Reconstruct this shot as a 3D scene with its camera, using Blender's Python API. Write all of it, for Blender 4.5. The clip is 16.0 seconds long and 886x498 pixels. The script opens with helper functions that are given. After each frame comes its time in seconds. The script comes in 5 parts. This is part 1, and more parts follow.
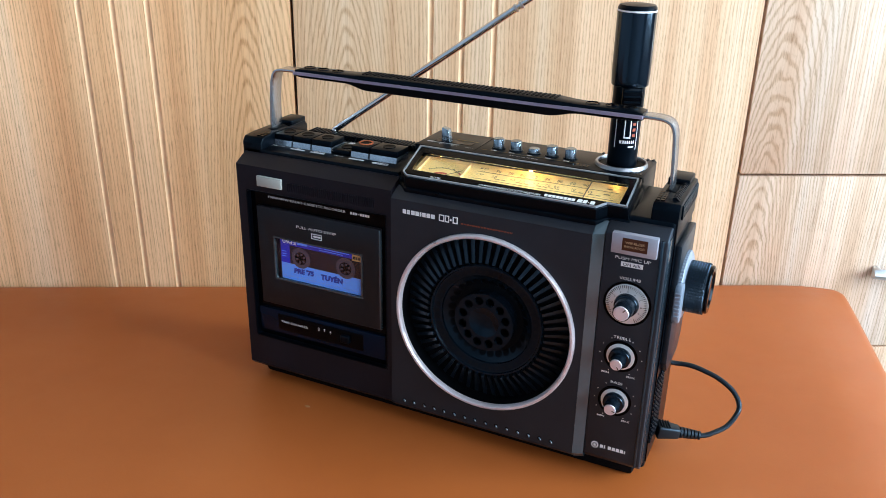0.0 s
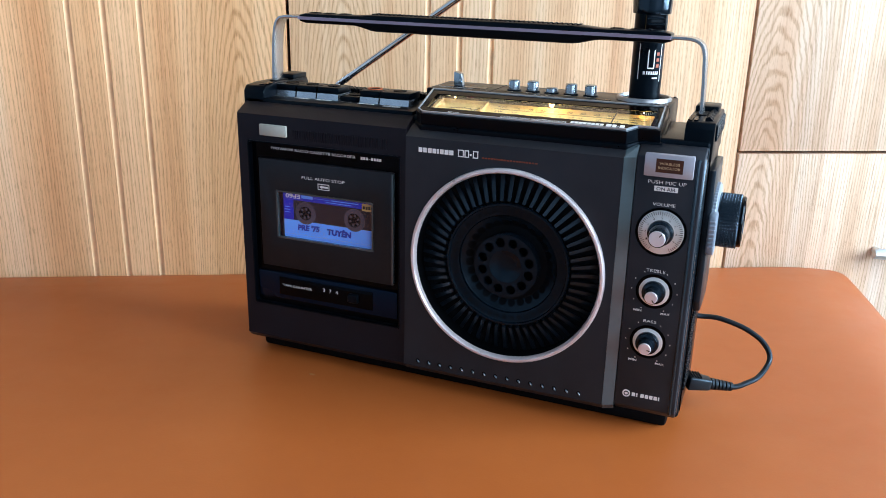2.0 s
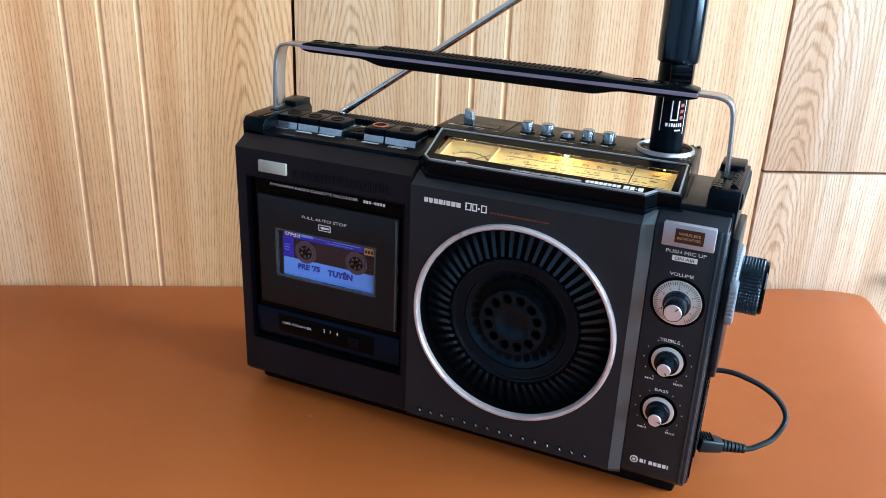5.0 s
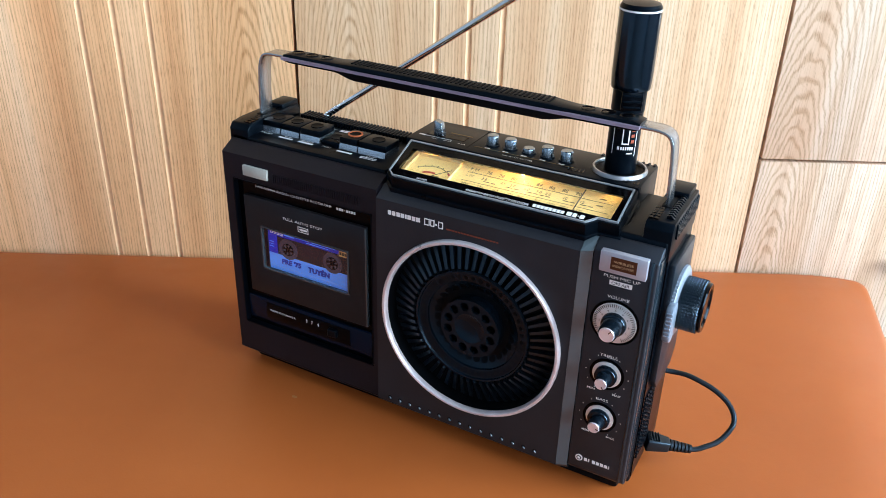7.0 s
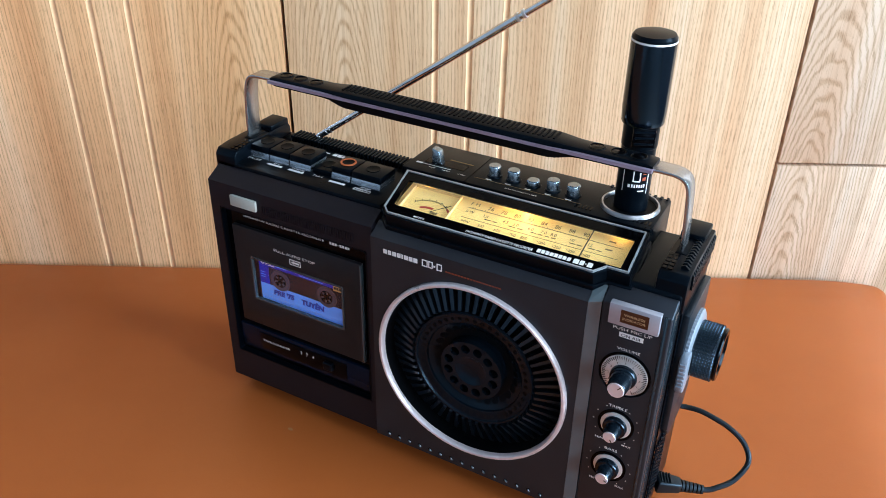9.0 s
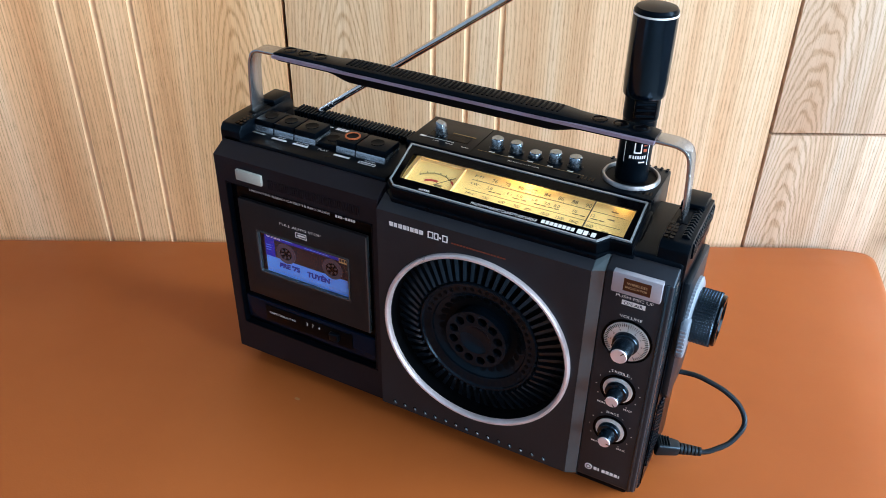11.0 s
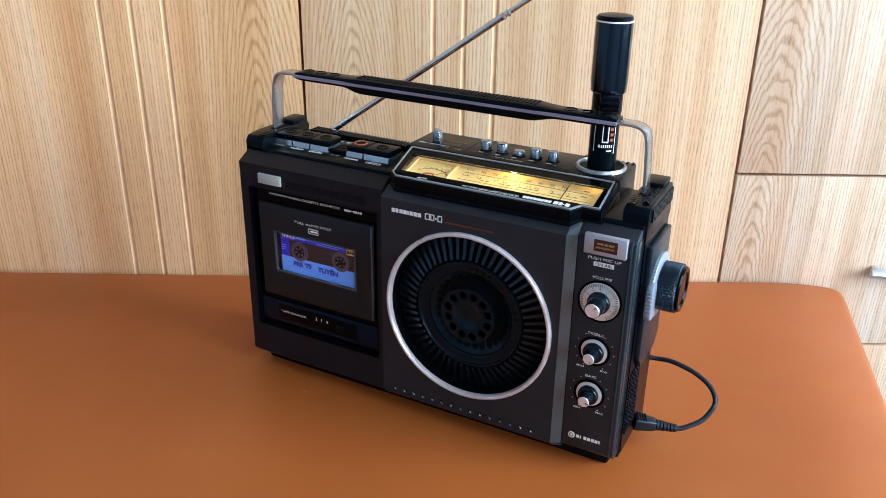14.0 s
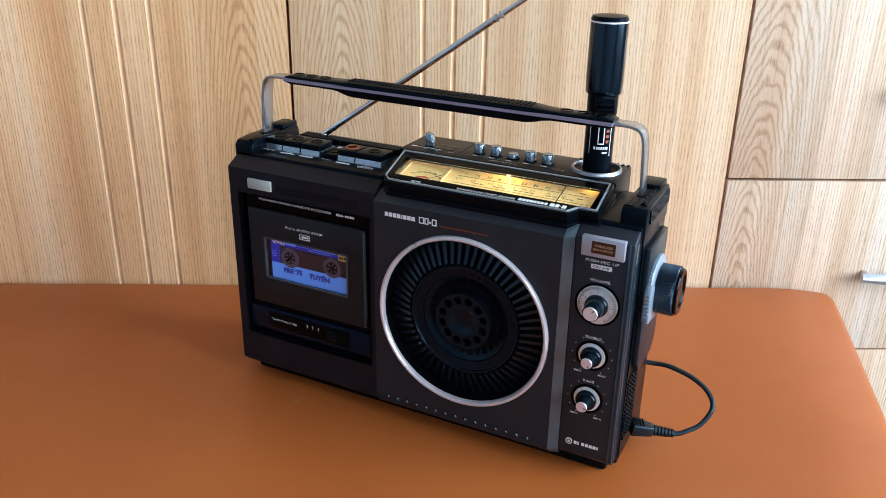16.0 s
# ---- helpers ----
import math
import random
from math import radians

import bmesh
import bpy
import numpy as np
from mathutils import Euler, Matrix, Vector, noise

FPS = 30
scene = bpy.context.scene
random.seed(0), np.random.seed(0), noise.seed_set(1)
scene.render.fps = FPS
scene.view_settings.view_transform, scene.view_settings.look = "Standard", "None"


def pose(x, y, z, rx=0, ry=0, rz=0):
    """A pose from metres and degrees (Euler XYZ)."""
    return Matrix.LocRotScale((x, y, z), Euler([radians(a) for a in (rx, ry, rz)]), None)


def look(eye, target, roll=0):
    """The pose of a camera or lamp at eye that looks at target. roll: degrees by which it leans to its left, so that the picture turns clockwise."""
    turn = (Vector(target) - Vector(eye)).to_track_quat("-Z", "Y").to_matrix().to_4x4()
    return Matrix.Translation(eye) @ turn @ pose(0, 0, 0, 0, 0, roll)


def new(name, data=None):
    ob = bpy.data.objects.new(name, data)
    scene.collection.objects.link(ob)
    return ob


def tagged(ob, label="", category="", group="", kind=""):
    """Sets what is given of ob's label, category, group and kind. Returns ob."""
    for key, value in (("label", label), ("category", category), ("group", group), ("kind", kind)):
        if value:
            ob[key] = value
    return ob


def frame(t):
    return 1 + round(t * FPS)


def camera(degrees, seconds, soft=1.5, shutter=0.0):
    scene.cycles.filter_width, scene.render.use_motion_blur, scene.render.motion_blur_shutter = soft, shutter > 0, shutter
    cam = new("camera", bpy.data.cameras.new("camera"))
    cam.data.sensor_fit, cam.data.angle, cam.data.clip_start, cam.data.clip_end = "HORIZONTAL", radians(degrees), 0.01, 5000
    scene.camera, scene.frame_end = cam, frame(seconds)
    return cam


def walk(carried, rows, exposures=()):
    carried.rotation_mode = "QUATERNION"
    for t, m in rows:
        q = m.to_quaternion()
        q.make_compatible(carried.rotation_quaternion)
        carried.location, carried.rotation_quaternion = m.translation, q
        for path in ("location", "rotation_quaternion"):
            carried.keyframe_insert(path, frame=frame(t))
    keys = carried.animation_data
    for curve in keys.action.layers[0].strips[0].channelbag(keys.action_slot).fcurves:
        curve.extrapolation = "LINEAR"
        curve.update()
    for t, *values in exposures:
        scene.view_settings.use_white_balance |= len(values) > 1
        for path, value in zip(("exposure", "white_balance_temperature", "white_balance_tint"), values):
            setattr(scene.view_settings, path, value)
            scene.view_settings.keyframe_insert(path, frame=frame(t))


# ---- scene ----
# Axes: x along the radio's front, y away from the viewer, z up; the bench top lies at z = 0.
cam = camera(55.6, 16.0, soft=0.85)
METRES, EYE, TILT, LEAN, TURN = 0.72, 0.419, 0.0, 0.0, 25.1
ROWS = [
    (0.0, 0.0, 0.0, 0.0, 0.43, -23.12, -1.02),
    (0.5, -0.0117, 0.0022, -0.0255, -0.3, -22.47, -1.09),
    (1.0, -0.0256, 0.0098, -0.0701, -1.43, -21.06, -1.68),
    (1.5, -0.0431, 0.0139, -0.1199, -2.17, -19.3, -1.89),
    (2.0, -0.0611, -0.0009, -0.139, -2.63, -18.56, -1.2),
    (2.5, -0.1041, -0.0158, -0.1265, -4.61, -17.48, -1.26),
    (3.0, -0.1496, -0.0226, -0.1163, -7.18, -16.6, -1.48),
    (5.5, 0.0078, 0.0757, -0.0469, 2.56, -23.14, -2.43),
    (6.0, 0.0427, 0.0653, -0.01, 3.74, -25.22, -1.81),
    (6.5, 0.0417, 0.0591, 0.0307, 4.11, -27.07, -1.48),
    (7.0, 0.0514, 0.0671, 0.0569, 3.58, -28.06, -1.49),
    (7.5, 0.0676, 0.0871, 0.0882, 3.48, -28.28, -1.52),
    (8.0, 0.0701, 0.1135, 0.0953, 3.42, -29.39, -1.06),
    (8.5, 0.0677, 0.1363, 0.1032, 3.49, -30.82, -0.93),
    (9.0, 0.0521, 0.154, 0.1088, 3.72, -31.42, -0.85),
    (9.5, 0.041, 0.1595, 0.1114, 3.46, -31.93, -1.02),
    (10.0, 0.0405, 0.1514, 0.1172, 3.03, -33.04, -1.0),
    (12.5, 0.0503, 0.0889, 0.087, 3.27, -30.14, -0.5),
    (13.0, 0.0616, 0.0411, 0.0601, 3.67, -27.09, -0.85),
    (13.5, 0.0618, -0.0096, 0.0371, 3.51, -25.04, -0.93),
    (14.0, 0.0564, -0.0365, 0.0303, 3.08, -24.1, -0.79),
    (14.5, 0.0573, -0.0489, 0.0302, 2.66, -23.53, -0.78),
    (15.0, 0.0509, -0.0463, 0.0235, 2.17, -23.24, -0.9),
    (15.5, 0.0439, -0.0345, 0.0199, 1.8, -23.12, -0.99),
    (16.0, 0.0432, -0.0286, 0.0152, 1.83, -23.16, -0.91),
]
PATH = [(t, pose(0.264, -0.536, EYE, TILT, LEAN, TURN) @ pose(METRES * x, METRES * y, METRES * z, 90 + pitch, roll, yaw)) for t, x, y, z, yaw, pitch, roll in ROWS]
PATH += [(5.3, look((0.225, -0.490, 0.384), (-0.555, 1.178, -0.397), 2.6)), (10.2, look((0.244, -0.428, 0.504), (-0.518, 1.056, -0.599), 1.2))]
walk(cam, sorted(PATH, key=lambda row: row[0]),
     [(0.0, 0.02), (1.0, 0.06), (2.0, 0.12), (2.5, 0.06), (3.0, -0.12), (5.5, 0.19), (6.5, 0.24), (7.0, 0.16), (7.5, -0.09), (8.5, -0.06), (9.0, 0.04), (9.5, -0.02), (12.5, 0.06), (14.5, -0.06), (16.0, -0.11)])

# The wardrobe stands askew to the radio: its own frame has x along the doors, y into the wall.
WALL_TURN = 28.1
WALL = pose(0.182, 0.431, 0, 0, 0, WALL_TURN)

# ---- world and light ----
world = bpy.data.worlds.new("sky")
scene.world = world
world.use_nodes = True
wn = world.node_tree.nodes
sky = wn.new("ShaderNodeTexSky")
sky.sky_type = "NISHITA"
sky.sun_disc = False
sky.sun_elevation = radians(38)
sky.sun_rotation = radians(200)
world.node_tree.links.new(sky.outputs[0], wn["Background"].inputs[0])
wn["Background"].inputs[1].default_value = 0.10


def area_lamp(name, m, sx, sy, watts, colour):
    data = bpy.data.lights.new(name, "AREA")
    data.shape, data.size, data.size_y, data.energy, data.color = "RECTANGLE", sx, sy, watts, colour
    ob = new(name, data)
    ob.matrix_world = m
    return ob


# Daylight of the drawers' side window, plus an added front fill behind the viewer.
ROOM_L, ROOM_R, ROOM_F, ROOM_B, FLOOR, CEIL = -2.0, 1.35, -2.6, 0.62, -0.46, 2.0
WIN = (-1.80, -0.45, 0.15, 1.50)      # y range and z range in the side wall
FILL_OPENING = (-0.1, 1.1, 0.35, 1.65)   # x range and z range in the wall behind
area_lamp("window_daylight", WALL @ look((ROOM_R + 0.02, (WIN[0] + WIN[1]) / 2, (WIN[2] + WIN[3]) / 2), (0, (WIN[0] + WIN[1]) / 2, (WIN[2] + WIN[3]) / 2)),
          WIN[1] - WIN[0], WIN[3] - WIN[2], 134, (0.67, 0.86, 1.0))
area_lamp("front_fill_daylight", WALL @ look(((FILL_OPENING[0] + FILL_OPENING[1]) / 2, ROOM_F - 0.02, (FILL_OPENING[2] + FILL_OPENING[3]) / 2), ((FILL_OPENING[0] + FILL_OPENING[1]) / 2, 0, (FILL_OPENING[2] + FILL_OPENING[3]) / 2)),
          FILL_OPENING[1] - FILL_OPENING[0], FILL_OPENING[3] - FILL_OPENING[2], 18, (0.84, 0.90, 1.0))


# ---- materials ----
def node_mat(name):
    m = bpy.data.materials.new(name)
    m.use_nodes = True
    nt = m.node_tree
    return m, nt, nt.nodes["Principled BSDF"]


def nd(nt, kind, **values):
    n = nt.nodes.new(kind)
    for k, v in values.items():
        n.inputs[k].default_value = v
    return n


def ramp(nt, source, stops):
    r = nt.nodes.new("ShaderNodeValToRGB")
    e = r.color_ramp.elements
    e[0].position, e[0].color = stops[0][0], (*stops[0][1], 1)
    e[1].position, e[1].color = stops[-1][0], (*stops[-1][1], 1)
    for p, c in stops[1:-1]:
        x = e.new(p)
        x.color = (*c, 1)
    nt.links.new(source, r.inputs[0])
    return r


def coords(nt, scale, offset_random=False):
    tc = nt.nodes.new("ShaderNodeTexCoord")
    mp = nd(nt, "ShaderNodeMapping", Scale=scale)
    nt.links.new(tc.outputs["Object"], mp.inputs["Vector"])
    if offset_random:
        oi = nt.nodes.new("ShaderNodeObjectInfo")
        mul = nt.nodes.new("ShaderNodeMath")
        mul.operation = "MULTIPLY"
        mul.inputs[1].default_value = 37.0
        nt.links.new(oi.outputs["Random"], mul.inputs[0])
        nt.links.new(mul.outputs[0], mp.inputs["Location"])
    return mp


def plastic(name, colour, rough, grain=0.15, grain_scale=1800.0, bump=0.04, metallic=0.0, coat=0.0, wear=0.25, specular=0.5):
    """A painted, moulded or metal surface with fine grain, soft smudges in gloss and slight unevenness of tone."""
    m, nt, b = node_mat(name)
    co = coords(nt, (1, 1, 1))
    fine = nd(nt, "ShaderNodeTexNoise", Scale=grain_scale, Detail=2.0)
    wide = nd(nt, "ShaderNodeTexNoise", Scale=38.0, Detail=4.0, Roughness=0.6)
    for n in (fine, wide):
        nt.links.new(co.outputs[0], n.inputs["Vector"])
    lo, hi = [c * (1 - grain) for c in colour], [min(1, c * (1 + grain)) for c in colour]
    r = ramp(nt, wide.outputs[0], [(0.3, lo), (0.7, hi)])
    nt.links.new(r.outputs[0], b.inputs["Base Color"])
    rr = nd(nt, "ShaderNodeMapRange")
    rr.inputs["To Min"].default_value, rr.inputs["To Max"].default_value = max(0.03, rough * (1 - wear)), min(1, rough * (1 + wear))
    nt.links.new(wide.outputs[0], rr.inputs["Value"])
    nt.links.new(rr.outputs[0], b.inputs["Roughness"])
    if bump:
        bp = nd(nt, "ShaderNodeBump", Strength=bump, Distance=0.0004)
        nt.links.new(fine.outputs[0], bp.inputs["Height"])
        nt.links.new(bp.outputs[0], b.inputs["Normal"])
    b.inputs["Metallic"].default_value = metallic
    b.inputs["Coat Weight"].default_value = coat
    b.inputs["Specular IOR Level"].default_value = specular
    # Dark surfaces get blue-tinted reflections, a cool sheen set in the material.
    if max(colour) < 0.06:
        b.inputs["Specular Tint"].default_value = (0.50, 0.74, 1.0, 1)
    return m


def brushed(name, colour, rough, stretch):
    m, nt, b = node_mat(name)
    co = coords(nt, stretch)
    n = nd(nt, "ShaderNodeTexNoise", Scale=1.0, Detail=3.0)
    nt.links.new(co.outputs[0], n.inputs["Vector"])
    r = ramp(nt, n.outputs[0], [(0.3, [c * 0.85 for c in colour]), (0.7, colour)])
    nt.links.new(r.outputs[0], b.inputs["Base Color"])
    bp = nd(nt, "ShaderNodeBump", Strength=0.08, Distance=0.0003)
    nt.links.new(n.outputs[0], bp.inputs["Height"])
    nt.links.new(bp.outputs[0], b.inputs["Normal"])
    b.inputs["Metallic"].default_value, b.inputs["Roughness"].default_value = 1.0, rough
    return m


def flat(name, colour, rough=0.5):
    m, nt, b = node_mat(name)
    b.inputs["Base Color"].default_value, b.inputs["Roughness"].default_value = (*colour, 1), rough
    return m


def glow(name, colour, strength):
    m, nt, b = node_mat(name)
    b.inputs["Base Color"].default_value = (*colour, 1)
    b.inputs["Emission Color"].default_value, b.inputs["Emission Strength"].default_value = (*colour, 1), strength
    return m


def clear_glass(name):
    m, nt, b = node_mat(name)
    b.inputs["Base Color"].default_value = (1, 1, 1, 1)
    b.inputs["Transmission Weight"].default_value, b.inputs["Roughness"].default_value, b.inputs["IOR"].default_value = 1.0, 0.02, 1.33
    return m


def oak(name, heart, leaf, wiggle=1.5, cast=(1.0, 1.0, 1.0), width=0.050, climb=300.0, blunt=0.010):
    """Oak veneer with upright grain: nested arches round a heart line at x = heart, straight growth rings beside it,
    streaks and open pores.
    leaf: (x, tone) stops across the panel, stepping where veneer leaves meet; cast: tint of the whole panel."""
    m, nt, b = node_mat(name)

    def calc(kind, one, two=None, three=None):
        n = nt.nodes.new("ShaderNodeMath")
        n.operation = kind
        for socket, v in zip(n.inputs, (one, two, three)):
            if v is None:
                continue
            if isinstance(v, (int, float)):
                socket.default_value = v
            else:
                nt.links.new(v, socket)
        return n.outputs[0]

    def noise(across, lengthwise, detail, rough):
        co = coords(nt, (across, across, lengthwise), True)
        n = nd(nt, "ShaderNodeTexNoise", Scale=1.0, Detail=detail, Roughness=rough)
        nt.links.new(co.outputs[0], n.inputs["Vector"])
        return n.outputs[0]

    tc = nt.nodes.new("ShaderNodeTexCoord")
    sep = nt.nodes.new("ShaderNodeSeparateXYZ")
    nt.links.new(tc.outputs["Object"], sep.inputs[0])
    off = calc("SUBTRACT", sep.outputs[0], heart)
    away = calc("SQRT", calc("MULTIPLY_ADD", off, off, blunt ** 2))
    near = calc("POWER", 2.718, calc("MULTIPLY", calc("MULTIPLY", off, off), -1 / width ** 2))
    rise = calc("MULTIPLY", calc("MULTIPLY", calc("SUBTRACT", sep.outputs[2], 0.2), climb), near)
    phase = calc("MULTIPLY_ADD", away, 1750.0, rise)
    phase = calc("MULTIPLY_ADD", noise(5.0, 0.7, 2.0, 0.4), 85.0, phase)
    phase = calc("MULTIPLY_ADD", noise(40.0, 6.0, 2.0, 0.5), 15.0, phase)
    phase = calc("MULTIPLY_ADD", noise(75.0, 70.0, 1.0, 0.5), calc("MULTIPLY", near, wiggle), phase)
    half = calc("MULTIPLY_ADD", calc("SINE", phase), 0.5, 0.5)
    streak = noise(330.0, 3.0, 4.0, 0.65)
    pores = noise(1700.0, 60.0, 2.0, 0.7)
    board = noise(22.0, 0.35, 2.5, 0.6)
    patch = noise(9.0, 2.6, 2.0, 0.5)
    tones = ((0.30, (0.60, 0.352, 0.192)), (0.5, (0.725, 0.492, 0.306)), (0.70, (0.775, 0.602, 0.437)))
    base = ramp(nt, board, [(p, tuple(c * k for c, k in zip(tone, cast))) for p, tone in tones])
    x0, x1 = leaf[0][0], leaf[-1][0]
    side = nd(nt, "ShaderNodeMapRange")
    side.inputs["From Min"].default_value, side.inputs["From Max"].default_value = x0, x1
    nt.links.new(calc("MULTIPLY_ADD", patch, 0.03, calc("SUBTRACT", sep.outputs[0], 0.015)), side.inputs["Value"])
    leaves = ramp(nt, side.outputs[0], [((x - x0) / (x1 - x0), (k, k ** 1.2, k ** 1.6)) for x, k in leaf])
    fig = ramp(nt, half, [(0.0, (0.70, 0.60, 0.47)), (0.34, (0.93, 0.90, 0.86)), (0.6, (1.0, 1.0, 1.0)), (1.0, (1.0, 1.0, 1.0))])
    stk = ramp(nt, streak, [(0.34, (0.66, 0.57, 0.49)), (0.52, (1.0, 1.0, 1.0)), (0.8, (1.08, 1.07, 1.06))])
    gather = calc("MULTIPLY_ADD", half, 0.13, pores)   # pores crowd along the dark growth rings
    por = ramp(nt, gather, [(0.42, (0.42, 0.34, 0.24)), (0.51, (1.0, 1.0, 1.0))])
    last = base.outputs[0]
    for layer, amount in ((leaves, 1.0), (fig, calc("MULTIPLY_ADD", near, 0.24, 0.36)), (stk, 0.48), (por, 0.52)):
        mix = nt.nodes.new("ShaderNodeMix")
        mix.data_type, mix.blend_type = "RGBA", "MULTIPLY"
        if isinstance(amount, float):
            mix.inputs[0].default_value = amount
        else:
            nt.links.new(amount, mix.inputs[0])
        nt.links.new(last, mix.inputs[6])
        nt.links.new(layer.outputs[0], mix.inputs[7])
        last = mix.outputs[2]
    nt.links.new(last, b.inputs["Base Color"])
    bp = nd(nt, "ShaderNodeBump", Strength=0.12, Distance=0.0005)
    nt.links.new(pores, bp.inputs["Height"])
    nt.links.new(bp.outputs[0], b.inputs["Normal"])
    b.inputs["Roughness"].default_value = 0.42
    return m


def leatherette(name):
    m, nt, b = node_mat(name)
    co = coords(nt, (1, 1, 1))
    wide = nd(nt, "ShaderNodeTexNoise", Scale=4.0, Detail=5.0, Roughness=0.6)
    spots = nd(nt, "ShaderNodeTexNoise", Scale=34.0, Detail=3.0)
    pebble = nd(nt, "ShaderNodeTexVoronoi", Scale=620.0)
    for n in (wide, spots, pebble):
        nt.links.new(co.outputs[0], n.inputs["Vector"])
    r = ramp(nt, wide.outputs[0], [(0.3, (0.352, 0.083, 0.016)), (0.7, (0.418, 0.106, 0.023))])
    nt.links.new(r.outputs[0], b.inputs["Base Color"])
    rr = nd(nt, "ShaderNodeMapRange")
    rr.inputs["To Min"].default_value, rr.inputs["To Max"].default_value = 0.34, 0.48
    nt.links.new(spots.outputs[0], rr.inputs["Value"])
    nt.links.new(rr.outputs[0], b.inputs["Roughness"])
    soft = nd(nt, "ShaderNodeBump", Strength=0.25, Distance=0.004)
    nt.links.new(wide.outputs[0], soft.inputs["Height"])
    bp = nd(nt, "ShaderNodeBump", Strength=0.10, Distance=0.0003)
    nt.links.new(pebble.outputs["Distance"], bp.inputs["Height"])
    nt.links.new(soft.outputs[0], bp.inputs["Normal"])
    nt.links.new(bp.outputs[0], b.inputs["Normal"])
    b.inputs["Specular IOR Level"].default_value = 0.40
    return m


# Charcoal again, darker: the fall-off of light leftwards is put into this copy.
CHARCOAL_SHADED = plastic("shaded_charcoal_paint", (0.0092, 0.0072, 0.0104), 0.42, bump=0.10, grain_scale=2600, specular=0.28)
CHARCOAL = plastic("charcoal_paint", (0.0168, 0.0162, 0.0200), 0.42, bump=0.10, grain_scale=2600, specular=0.45)
# Paler than the panels: the window's sheen on the flank is in the colour.
BEVEL_GREY = plastic("bevel_sheen_grey", (0.038, 0.058, 0.070), 0.16, bump=0.03, specular=0.9)
BLACK = plastic("black_plastic", (0.0010, 0.0022, 0.0042), 0.30, bump=0.05, specular=0.14)
BLACK_MATT = plastic("matt_black_plastic", (0.0016, 0.0016, 0.0020), 0.55, bump=0.05, specular=0.12)
GLOSSY_BLACK = plastic("glossy_black_plastic", (0.0012, 0.0012, 0.0018), 0.14, bump=0.0, specular=0.11)
GRILLE = plastic("grille_plastic", (0.0036, 0.0072, 0.0120), 0.30, bump=0.04, specular=0.6)
BOWL = plastic("speaker_bowl_plastic", (0.0028, 0.0070, 0.0125), 0.24, bump=0.04, specular=0.24)
KNOB_BLACK = plastic("knob_plastic", (0.0025, 0.0050, 0.0085), 0.20, bump=0.0, specular=0.55)
NAVY = plastic("smoked_navy_plastic", (0.0016, 0.0060, 0.017), 0.25, bump=0.0, specular=0.18)
DOOR_GREY = plastic("satin_dark_paint", (0.0150, 0.0135, 0.0150), 0.34, bump=0.05, specular=0.24)
SATIN_SILVER = plastic("satin_silver", (0.78, 0.76, 0.84), 0.28, bump=0.0, metallic=0.55)
BLUED_CHROME = plastic("dark_chrome", (0.34, 0.43, 0.52), 0.26, bump=0.0, metallic=1.0)
CHROME = plastic("chrome", (0.72, 0.74, 0.77), 0.14, bump=0.0, metallic=1.0)
STRAP = brushed("brushed_steel", (0.50, 0.53, 0.58), 0.27, (30, 900, 30))
ALUMINIUM = brushed("spun_aluminium", (0.74, 0.74, 0.76), 0.30, (900, 900, 900))
RING_METAL = plastic("silver_trim", (0.74, 0.67, 0.71), 0.30, bump=0.02, metallic=0.4)
BEZEL_METAL = plastic("bright_bezel", (0.40, 0.45, 0.51), 0.25, bump=0.02, metallic=0.4)
DIAL_SILVER = plastic("silver_dial_print", (0.72, 0.73, 0.75), 0.33, bump=0.02, metallic=0.45)
WHITE_INK = flat("white_ink", (0.78, 0.78, 0.80))
ORANGE_INK = flat("dull_orange_ink", (0.19, 0.036, 0.014))
BLACK_INK = flat("black_ink", (0.02, 0.016, 0.01))
RED_INK = flat("red_ink", (0.55, 0.05, 0.03))
BUTTON_GREY = plastic("pale_grey_plastic", (0.42, 0.44, 0.41), 0.4, bump=0.04)
BROWN_WINDOW = flat("smoked_brown_window", (0.055, 0.018, 0.010), 0.2)
SHELL = plastic("cassette_shell", (0.015, 0.008, 0.014), 0.35, bump=0.02)
REEL = plastic("reel_plastic", (0.060, 0.052, 0.085), 0.4, bump=0.0)
# White paper with the cool blue cast of light put into its colour.
LABEL_WHITE = flat("blue_lit_white_label", (0.13, 0.36, 1.0), 0.5)
LABEL_BLUE = flat("royal_blue_label", (0.006, 0.014, 0.50), 0.45)
LABEL_GOLD = flat("gold_label", (0.55, 0.36, 0.12), 0.45)
INK_BLUE = flat("blue_marker_ink", (0.005, 0.026, 0.36))
RUBBER = plastic("black_rubber", (0.004, 0.0048, 0.006), 0.45, bump=0.05)
GLASS = clear_glass("clear_pane")
DIAL_CREAM = glow("lit_cream_dial", (0.90, 0.64, 0.24), 0.15)
BULB = glow("dial_bulb", (1.0, 0.60, 0.20), 560.0)
SMALL_BULB = glow("small_dial_bulb", (1.0, 0.58, 0.18), 160.0)
# Casts cool towards the window: daylight's tint is put into each panel's veneer.
OAK_WARM = oak("reddish_oak_veneer", -0.545, [(-1.0, 1.12), (-0.80, 1.18), (-0.735, 1.16), (-0.728, 1.06), (-0.655, 1.10), (-0.60, 1.0), (-0.575, 0.93), (-0.54, 0.92), (-0.49, 0.98)], 2.5, (1.09, 0.915, 0.75))
